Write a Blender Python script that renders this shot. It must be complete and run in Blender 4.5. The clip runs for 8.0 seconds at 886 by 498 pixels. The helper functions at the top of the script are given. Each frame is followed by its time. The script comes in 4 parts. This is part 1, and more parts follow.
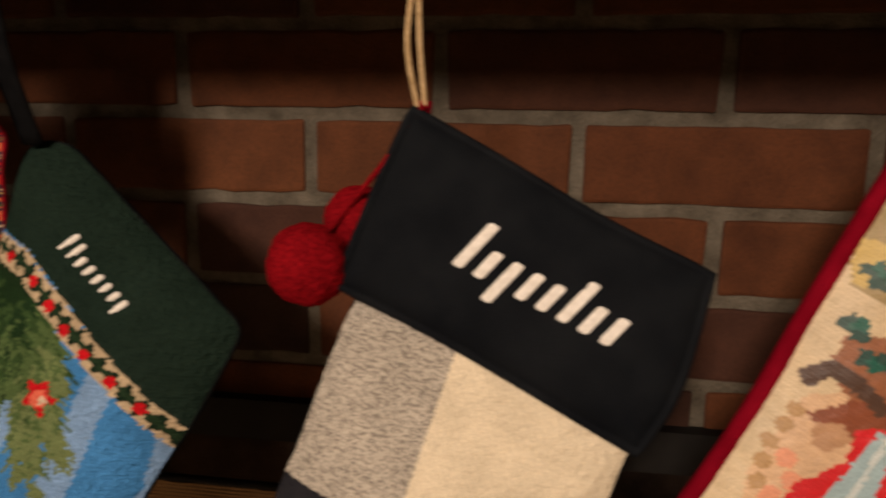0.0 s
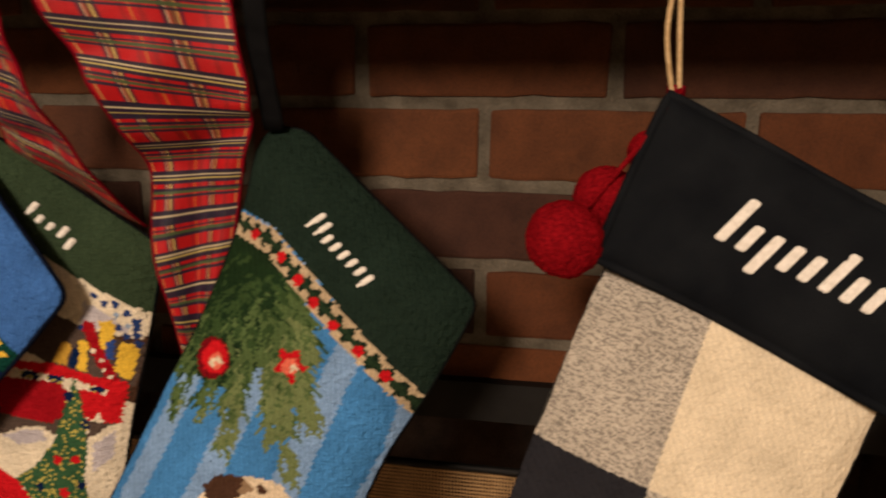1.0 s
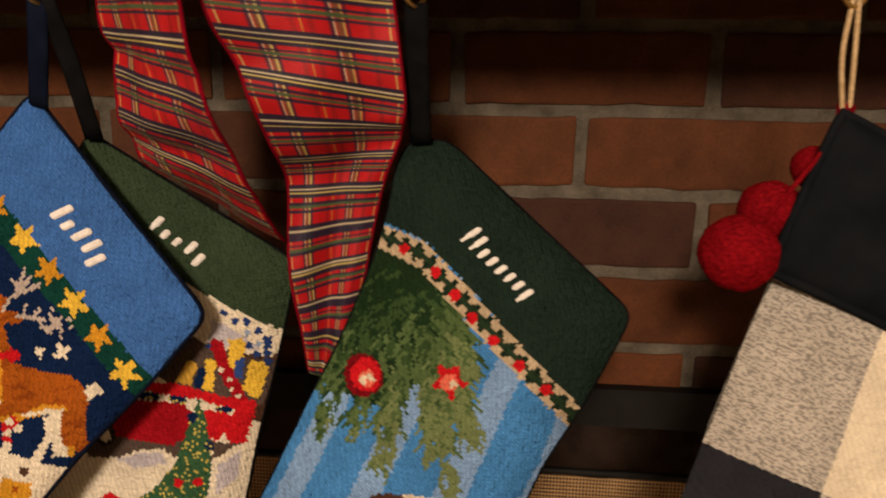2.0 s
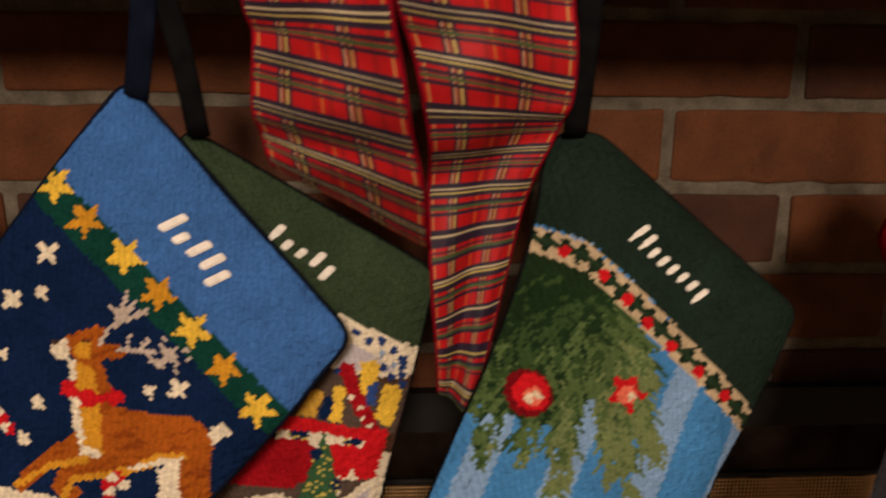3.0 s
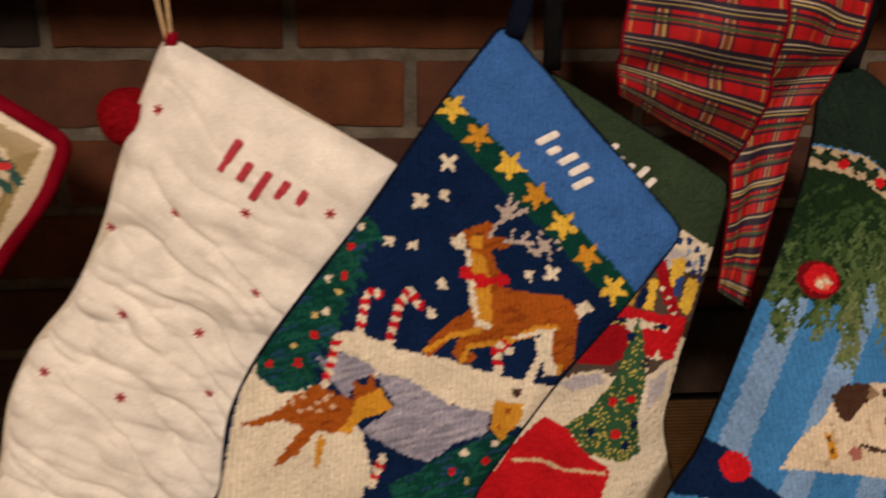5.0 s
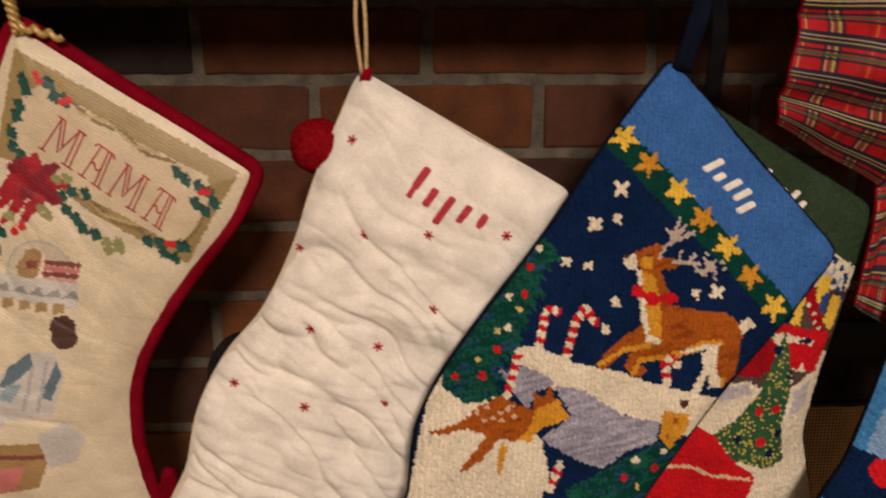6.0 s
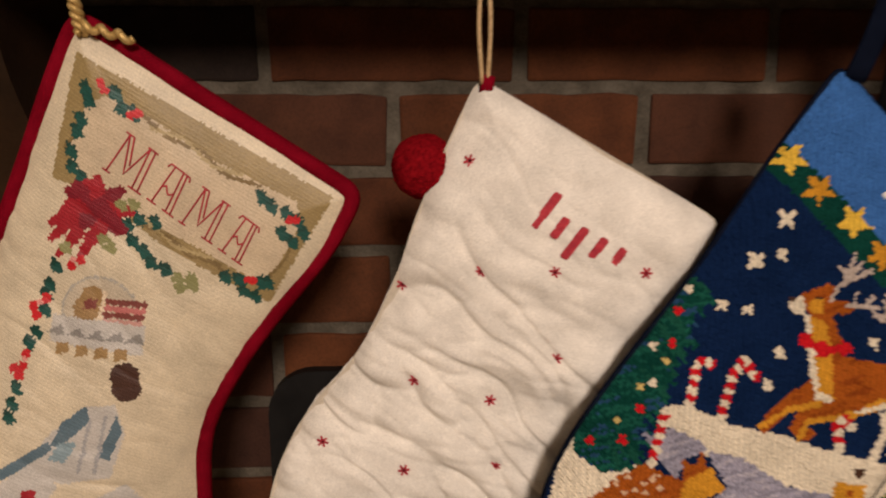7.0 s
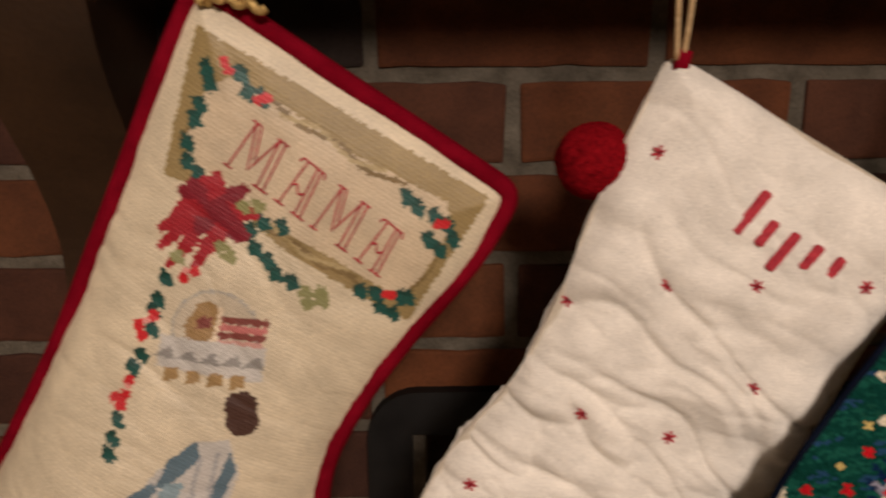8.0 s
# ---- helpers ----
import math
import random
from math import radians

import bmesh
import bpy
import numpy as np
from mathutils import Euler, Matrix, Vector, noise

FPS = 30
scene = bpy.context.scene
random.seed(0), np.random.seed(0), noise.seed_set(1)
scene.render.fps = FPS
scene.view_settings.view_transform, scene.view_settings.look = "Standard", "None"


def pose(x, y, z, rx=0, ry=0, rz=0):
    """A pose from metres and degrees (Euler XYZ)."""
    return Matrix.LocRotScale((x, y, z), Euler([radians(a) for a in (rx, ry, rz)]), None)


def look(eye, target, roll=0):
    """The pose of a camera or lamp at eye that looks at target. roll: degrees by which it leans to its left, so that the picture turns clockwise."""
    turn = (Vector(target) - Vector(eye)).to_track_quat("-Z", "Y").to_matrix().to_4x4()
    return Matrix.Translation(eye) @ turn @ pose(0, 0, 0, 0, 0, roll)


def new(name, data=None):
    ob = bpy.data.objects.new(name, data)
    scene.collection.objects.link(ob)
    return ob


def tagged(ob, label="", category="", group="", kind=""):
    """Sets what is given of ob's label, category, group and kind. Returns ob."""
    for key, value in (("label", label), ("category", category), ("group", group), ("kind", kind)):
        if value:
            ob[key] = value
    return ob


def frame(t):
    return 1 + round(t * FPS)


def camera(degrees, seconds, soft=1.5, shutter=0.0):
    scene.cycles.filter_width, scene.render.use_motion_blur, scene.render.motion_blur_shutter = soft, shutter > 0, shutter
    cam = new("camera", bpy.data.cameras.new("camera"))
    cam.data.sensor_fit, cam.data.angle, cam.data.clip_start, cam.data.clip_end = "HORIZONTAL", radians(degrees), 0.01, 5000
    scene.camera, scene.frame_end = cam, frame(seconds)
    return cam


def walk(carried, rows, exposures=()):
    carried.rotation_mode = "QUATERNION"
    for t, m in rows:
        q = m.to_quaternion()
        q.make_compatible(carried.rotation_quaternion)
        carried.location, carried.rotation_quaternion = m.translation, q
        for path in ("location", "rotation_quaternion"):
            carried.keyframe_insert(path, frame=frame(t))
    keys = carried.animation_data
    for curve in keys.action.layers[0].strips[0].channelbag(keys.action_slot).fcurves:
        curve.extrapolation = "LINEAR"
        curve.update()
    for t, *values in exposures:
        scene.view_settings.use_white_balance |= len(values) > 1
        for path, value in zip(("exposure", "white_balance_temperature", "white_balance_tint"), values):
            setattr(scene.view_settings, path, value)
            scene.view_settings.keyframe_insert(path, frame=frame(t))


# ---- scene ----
cam = camera(66.0, 8.0, soft=2.0, shutter=0.5)
PATH = [
    (0, (0.294, -0.538, 1.255), (0.012, 1.402, 0.859), 0.8),
    (0.5, (0.227, -0.555, 1.254), (-0.1, 1.377, 0.854), 0.7),
    (1, (0.172, -0.584, 1.246), (-0.16, 1.347, 0.845), 0.6),
    (1.5, (0.111, -0.611, 1.254), (-0.18, 1.326, 0.85), 0.7),
    (2.8, (-0.081, -0.563, 1.259), (-0.01, 1.384, 0.805), 0.8),
    (3, (-0.112, -0.56, 1.247), (0.003, 1.394, 0.84), 0.5),
    (3.5, (-0.172, -0.552, 1.233), (-0.022, 1.403, 0.835), 0.1),
    (4, (-0.211, -0.581, 1.23), (-0.069, 1.373, 0.827), 0.1),
    (4.5, (-0.263, -0.617, 1.214), (-0.122, 1.338, 0.815), 0.0),
    (5, (-0.326, -0.641, 1.209), (-0.214, 1.311, 0.789), -0.1),
    (5.2, (-0.351, -0.655, 1.195), (-0.254, 1.309, 0.831), -0.2),
    (6.3, (-0.463, -0.663, 1.241), (-0.374, 1.29, 0.816), -0.2),
    (6.5, (-0.473, -0.647, 1.244), (-0.389, 1.308, 0.833), -0.1),
    (7, (-0.512, -0.586, 1.234), (-0.438, 1.372, 0.832), -0.1),
    (7.5, (-0.536, -0.535, 1.221), (-0.479, 1.425, 0.827), -0.2),
    (8, (-0.59, -0.52, 1.225), (-0.569, 1.441, 0.829), -0.4),
]
walk(cam, [(t, look(eye, target, roll)) for t, eye, target, roll in PATH], [(0.0, 0.12, 6600, 10), (1.5, 0.2, 6900, 10), (3.0, 0.0, 6700, 10), (4.0, -0.05, 6500, 10), (5.0, -0.08, 6300, 10), (6.5, -0.12, 6200, 10), (8.0, -0.2, 6050, 10)])

# ---- light ----
world = bpy.data.worlds.new("room_air")
world.use_nodes = True
world.node_tree.nodes["Background"].inputs[0].default_value = (1.0, 0.72, 0.45, 1)
world.node_tree.nodes["Background"].inputs[1].default_value = 0.03
scene.world = world

lamp_data = bpy.data.lights.new("ceiling_lamp", "AREA")
lamp_data.shape, lamp_data.size, lamp_data.energy, lamp_data.color = "DISK", 0.46, 76.0, (1.0, 0.8, 0.66)
lamp = new("ceiling_lamp", lamp_data)
lamp.matrix_world = look((-0.22, -2.75, 2.27), (-0.15, 0.0, 1.15))


# ---- materials ----
def material(name, rough=0.8, metal=0.0):
    m = bpy.data.materials.new(name)
    m.use_nodes = True
    b = m.node_tree.nodes["Principled BSDF"]
    b.inputs["Roughness"].default_value, b.inputs["Metallic"].default_value = rough, metal
    b.inputs["Specular IOR Level"].default_value = 0.0 if rough >= 0.9 else 0.2
    return m, m.node_tree.nodes, m.node_tree.links, b


def noise_node(nodes, links, scale, detail=4.0, vector=None):
    n = nodes.new("ShaderNodeTexNoise")
    n.inputs["Scale"].default_value, n.inputs["Detail"].default_value = scale, detail
    if vector is not None:
        links.new(vector, n.inputs["Vector"])
    return n.outputs["Fac"]


def ramp(nodes, links, fac, *stops):
    r = nodes.new("ShaderNodeValToRGB")
    while len(r.color_ramp.elements) < len(stops):
        r.color_ramp.elements.new(0.5)
    for e, (p, c) in zip(r.color_ramp.elements, stops):
        e.position, e.color = p, (*c, 1)
    links.new(fac, r.inputs[0])
    return r.outputs[0]


def bump(nodes, links, b, height, distance, strength=1.0, after=None):
    n = nodes.new("ShaderNodeBump")
    n.inputs["Distance"].default_value, n.inputs["Strength"].default_value = distance, strength
    links.new(height, n.inputs["Height"])
    if after is not None:
        links.new(after, n.inputs["Normal"])
    links.new(n.outputs[0], b.inputs["Normal"])
    return n.outputs[0]


def mix(nodes, links, kind, fac, a, c):
    n = nodes.new("ShaderNodeMix")
    n.data_type, n.blend_type = "RGBA", kind
    for sock, v in ((n.inputs[0], fac), (n.inputs[6], a), (n.inputs[7], c)):
        if isinstance(v, (int, float)):
            sock.default_value = v
        elif isinstance(v, tuple):
            sock.default_value = (*v, 1)
        else:
            links.new(v, sock)
    return n.outputs[2]


def speckled(name, dark, light, scale, rough=0.85, metal=0.0, depth=0.0005, fine=900.0):
    """A surface that varies between two colours at two scales, with fine relief."""
    m, nodes, links, b = material(name, rough, metal)
    at = nodes.new("ShaderNodeTexCoord").outputs["Object"]
    c = ramp(nodes, links, noise_node(nodes, links, scale, 5, at), (0.3, dark), (0.7, light))
    grain = noise_node(nodes, links, fine, 3, at)
    c = mix(nodes, links, "MULTIPLY", 0.5, c, ramp(nodes, links, grain, (0.3, (0.6, 0.6, 0.6)), (0.7, (1, 1, 1))))
    links.new(c, b.inputs["Base Color"])
    bump(nodes, links, b, grain, depth)
    return m


def brick_material(name, lo, hi):
    m, nodes, links, b = material(name, 0.82)
    at = nodes.new("ShaderNodeTexCoord").outputs["Object"]
    info = nodes.new("ShaderNodeObjectInfo")
    tone = ramp(nodes, links, info.outputs["Random"], (0.0, lo), (0.12, (lo[0] * 1.5, lo[1] * 1.25, lo[2] * 1.2)), (0.35, hi), (0.75, (hi[0] * 0.8, hi[1] * 0.75, hi[2] * 0.75)), (1.0, (hi[0] * 1.15, hi[1] * 1.1, hi[2])))
    shift = nodes.new("ShaderNodeVectorMath")
    shift.operation = "ADD"
    links.new(at, shift.inputs[0])
    links.new(info.outputs["Location"], shift.inputs[1])
    blot = noise_node(nodes, links, 28, 6, shift.outputs[0])
    c = mix(nodes, links, "MULTIPLY", 0.75, tone, ramp(nodes, links, blot, (0.3, (0.5, 0.45, 0.42)), (0.65, (1.1, 1.05, 1.0))))
    grit = noise_node(nodes, links, 420, 4, shift.outputs[0])
    c = mix(nodes, links, "MULTIPLY", 0.5, c, ramp(nodes, links, grit, (0.3, (0.55, 0.55, 0.55)), (0.6, (1.05, 1.05, 1.05))))
    links.new(c, b.inputs["Base Color"])
    first = bump(nodes, links, b, blot, 0.003, 0.6)
    bump(nodes, links, b, grit, 0.0008, 0.7, first)
    return m


def wave_node(nodes, links, direction, size, vector, wobble):
    """Bands of the given width in metres."""
    w = nodes.new("ShaderNodeTexWave")
    w.wave_type, w.bands_direction = "BANDS", direction
    w.inputs["Scale"].default_value = 0.314 / size
    w.inputs["Distortion"].default_value, w.inputs["Detail"].default_value = wobble, 1.0
    links.new(vector, w.inputs["Vector"])
    return w.outputs["Fac"]


def yarn(name, rough=0.9, stitch=0.0016, depth=0.0003, weave="tent", lumps=0.0, groove_shade=0.3, gloss=None):
    """Cloth whose colour is worked stitch by stitch, with the relief of its yarn, groove shade painted in."""
    m, nodes, links, b = material(name, rough)
    if gloss is not None:
        b.inputs["Specular IOR Level"].default_value = gloss
    col = nodes.new("ShaderNodeAttribute")
    col.attribute_name = "stitches"
    at = nodes.new("ShaderNodeTexCoord").outputs["Object"]
    soft = noise_node(nodes, links, 45, 4, at)
    fine = noise_node(nodes, links, 1400, 2, at)
    c = mix(nodes, links, "MULTIPLY", 0.6, col.outputs["Color"], ramp(nodes, links, soft, (0.3, (0.72, 0.72, 0.72)), (0.7, (1.08, 1.08, 1.08))))
    c = mix(nodes, links, "MULTIPLY", 0.45, c, ramp(nodes, links, fine, (0.35, (0.55, 0.55, 0.55)), (0.65, (1.1, 1.1, 1.1))))
    rows = {"tent": "DIAGONAL", "rows": "Z", "twill": "DIAGONAL", "plain": "X"}[weave]
    relief = wave_node(nodes, links, rows, stitch * (1.4 if rows == "DIAGONAL" else 1.0), at, 1.6)
    if weave == "tent":
        across = wave_node(nodes, links, "Z", stitch, at, 1.0)
        both = nodes.new("ShaderNodeMath")
        both.operation = "MULTIPLY_ADD"
        links.new(relief, both.inputs[0])
        links.new(across, both.inputs[1])
        both.inputs[2].default_value = 0.12
        relief = both.outputs[0]
    # Colour darkened in the grooves and lightened on the crests, as shading would.
    c = mix(nodes, links, "MULTIPLY", groove_shade, c, ramp(nodes, links, relief, (0.05, (0.5, 0.5, 0.5)), (0.55, (1.35, 1.35, 1.35))))
    links.new(c, b.inputs["Base Color"])
    last = bump(nodes, links, b, relief, depth, 0.8)
    if lumps:
        last = bump(nodes, links, b, noise_node(nodes, links, 240, 3, at), lumps, 0.8, last)
    bump(nodes, links, b, fine, 0.0006, 0.5, last)
    return m


BRICK = brick_material("red_brick", (0.034, 0.016, 0.01), (0.098, 0.034, 0.0118))
CLINKER = brick_material("overburnt_dark_brick", (0.016, 0.012, 0.01), (0.024, 0.016, 0.012))
MORTAR = speckled("grey_mortar", (0.068, 0.057, 0.042), (0.15, 0.129, 0.098), 45, 0.95, depth=0.002, fine=350)
SOOT = speckled("sooty_firebrick", (0.03, 0.022, 0.018), (0.09, 0.06, 0.045), 14, 0.95, depth=0.002, fine=200)
IRON = speckled("black_iron", (0.006, 0.0055, 0.005), (0.013, 0.012, 0.011), 40, 0.6, 0.3, depth=0.0002)
BRONZE = speckled("bronze_wire", (0.36, 0.22, 0.1), (0.52, 0.33, 0.16), 60, 0.5, 0.2, depth=0.0001)
BRASS = speckled("brass", (0.55, 0.36, 0.12), (0.72, 0.5, 0.2), 90, 0.28, 1.0, depth=0.0001)
WOOD = speckled("dark_stained_wood", (0.018, 0.009, 0.004), (0.05, 0.024, 0.01), 9, 0.5, depth=0.0004, fine=260)
# Colours of the unseen room shell, raised to bounce more lamp light.
BOUNCE_SHELL = speckled("cream_bounce_shell", (0.76, 0.69, 0.58), (0.82, 0.75, 0.64), 6, 0.9, depth=0.0005)
BOUNCE_FLOOR = speckled("beige_bounce_floor", (0.44, 0.35, 0.25), (0.56, 0.46, 0.34), 25, 1.0, depth=0.002)
BLACK_CLOTH = speckled("black_cloth", (0.004, 0.004, 0.0045), (0.008, 0.008, 0.0085), 70, 0.95, depth=0.0005, fine=1500)
NAVY_CLOTH = speckled("navy_velvet", (0.004, 0.0055, 0.012), (0.007, 0.01, 0.022), 60, 0.95, depth=0.0005, fine=1500)
CHARCOAL = speckled("charcoal_felt", (0.006, 0.007, 0.0088), (0.011, 0.0125, 0.0145), 30, 0.95, depth=0.0006, fine=1300)
RED_VELVET = speckled("red_velvet", (0.13, 0.002, 0.008), (0.21, 0.004, 0.014), 60, 0.95, depth=0.0005, fine=1200)
RED_WOOL = speckled("red_wool", (0.13, 0.003, 0.006), (0.3, 0.007, 0.012), 420, 0.95, depth=0.002, fine=900)
RED_THREAD = speckled("red_thread", (0.3, 0.02, 0.035), (0.5, 0.045, 0.06), 300, 0.7, depth=0.0003)
WHITE_THREAD = speckled("white_thread", (0.66, 0.62, 0.55), (0.85, 0.82, 0.76), 300, 0.6, depth=0.0003, fine=1800)
JUTE = speckled("natural_twine", (0.4, 0.27, 0.13), (0.62, 0.45, 0.25), 400, 0.9, depth=0.0005)
GOLD_CORD = speckled("gold_cord", (0.42, 0.28, 0.09), (0.7, 0.5, 0.2), 300, 0.45, 0.5, depth=0.0004)
LINING = speckled("cotton_lining", (0.5, 0.45, 0.36), (0.62, 0.56, 0.46), 40, 0.95, depth=0.0004)
NEEDLEPOINT = yarn("needlepoint_wool", stitch=0.0017, depth=0.0008, lumps=0.0036, groove_shade=0.45)
CANVAS = yarn("cross_stitched_satin", rough=0.42, stitch=0.0022, depth=0.00008, weave="rows", groove_shade=0.05, gloss=0.45)
QUILT = yarn("quilted_cotton", stitch=0.0008, depth=0.0001, weave="plain", groove_shade=0.1)
TWILL = yarn("woven_wool", stitch=0.0017, depth=0.00015, weave="twill", lumps=0.003, groove_shade=0.1)
TAFFETA = yarn("taffeta_ribbon", rough=0.5, stitch=0.0009, depth=0.0001, weave="rows", groove_shade=0.2)

# thread colours
BLUE, NAVY, PINE, MOSS, FOREST = (0.045, 0.14, 0.4), (0.006, 0.017, 0.06), (0.006, 0.048, 0.036), (0.034, 0.056, 0.03), (0.014, 0.026, 0.019)
SPRUCE, SAGE, YELLOW, GOLD, RUST = (0.035, 0.1, 0.045), (0.25, 0.25, 0.1), (0.78, 0.5, 0.06), (0.6, 0.28, 0.025), (0.36, 0.09, 0.012)
SNOW, CREAM, LINEN, ANTLER, LILAC = (0.76, 0.68, 0.52), (0.72, 0.6, 0.43), (0.65, 0.565, 0.405), (0.5, 0.42, 0.36), (0.33, 0.32, 0.4)
RED, CRIMSON, UMBER, SILVER, OLIVE = (0.55, 0.012, 0.018), (0.33, 0.01, 0.02), (0.07, 0.035, 0.022), (0.52, 0.5, 0.46), (0.32, 0.2, 0.08)
KHAKI, ROSE, DUSK, SKY, PALE = (0.3, 0.22, 0.09), (0.5, 0.16, 0.15), (0.1, 0.16, 0.2), (0.055, 0.22, 0.5), (0.2, 0.34, 0.56)


# ---- building blocks ----
def mesh_of(name, bm, mat, smooth=True):
    data = bpy.data.meshes.new(name)
    bm.to_mesh(data)
    bm.free()
    for p in data.polygons:
        p.use_smooth = smooth
    data.materials.append(mat)
    return data


def part(name, bm, mat, parent, label="", smooth=True):
    """Links a bmesh as one mesh object under a thing or a part."""
    ob = new(name, mesh_of(name, bm, mat, smooth))
    ob.parent = parent
    return tagged(ob, label)


def thing(name, matrix, label, category, group="", kind=""):
    ob = new(name)
    ob.empty_display_size = 0.03
    ob.matrix_world = matrix
    return tagged(ob, label, category, group, kind)


def box(x0, x1, y0, y1, z0, z1, bevel=0.0, bm=None):
    bm = bm or bmesh.new()
    m = Matrix.Translation(((x0 + x1) / 2, (y0 + y1) / 2, (z0 + z1) / 2)) @ Matrix.Diagonal((x1 - x0, y1 - y0, z1 - z0, 1))
    made = bmesh.ops.create_cube(bm, size=1, matrix=m)["verts"]
    if bevel:
        bmesh.ops.bevel(bm, geom=list({e for v in made for e in v.link_edges}), offset=bevel, segments=2, affect="EDGES", profile=0.6)
    return bm


def curved(points, step=6):
    """Catmull-Rom through the points."""
    p = [Vector(q) for q in points]
    p = [p[0] * 2 - p[1]] + p + [p[-1] * 2 - p[-2]]
    out = []
    for a, b, c, d in zip(p, p[1:], p[2:], p[3:]):
        for i in range(step):
            t = i / step
            out.append(0.5 * (2 * b + (c - a) * t + (2 * a - 5 * b + 4 * c - d) * t * t + (3 * b - a - 3 * c + d) * t ** 3))
    return out + [p[-2]]


def tube(points, radius, sides=8, closed=False, bm=None, flat=1.0, twist=0.0):
    """A cord along the points; flat squeezes it into a strap."""
    bm = bm or bmesh.new()
    n, rings = len(points), []
    for i, q in enumerate(points):
        a = points[(i - 1) % n] if closed else points[max(i - 1, 0)]
        b = points[(i + 1) % n] if closed else points[min(i + 1, n - 1)]
        t = (Vector(b) - Vector(a)).normalized()
        side = Vector((0, 1, 0)) - t * t.y
        side = side.normalized() if side.length > 0.2 else t.orthogonal().normalized()
        other = t.cross(side)
        rings.append([bm.verts.new(Vector(q) + side * math.cos(k * math.tau / sides + twist * i) * radius * flat + other * math.sin(k * math.tau / sides + twist * i) * radius) for k in range(sides)])
    for i in range(n if closed else n - 1):
        r, s = rings[i], rings[(i + 1) % n]
        for k in range(sides):
            bm.faces.new((r[k], r[(k + 1) % sides], s[(k + 1) % sides], s[k]))
    if not closed:
        bm.faces.new(rings[0][::-1])
        bm.faces.new(rings[-1])
    bmesh.ops.recalc_face_normals(bm, faces=bm.faces)
    return bm


# ---- the stitched art ----
def inside(poly, x, y):
    ok = np.zeros(x.shape, bool)
    for (ax, ay), (bx, by) in zip(poly, np.roll(poly, -1, 0)):
        if ay != by:
            ok ^= ((ay > y) != (by > y)) & (x < (bx - ax) * (y - ay) / (by - ay) + ax)
    return ok


def nearest(poly, x, y, closed=True):
    """Distance to a polyline, the nearest point on it and how far along it lies."""
    best, px, py, along, gone = np.full(x.shape, 1e9), x.copy(), y.copy(), np.zeros(x.shape), 0.0
    ends = list(zip(poly, np.roll(poly, -1, 0)))
    for (ax, ay), (bx, by) in ends if closed else ends[:-1]:
        l2 = max((bx - ax) ** 2 + (by - ay) ** 2, 1e-9)
        t = np.clip(((x - ax) * (bx - ax) + (y - ay) * (by - ay)) / l2, 0, 1)
        qx, qy = ax + t * (bx - ax), ay + t * (by - ay)
        d = np.hypot(x - qx, y - qy)
        m = d < best
        best, px, py, along = np.where(m, d, best), np.where(m, qx, px), np.where(m, qy, py), np.where(m, gone + t * l2 ** 0.5, along)
        gone += l2 ** 0.5
    return best, px, py, along


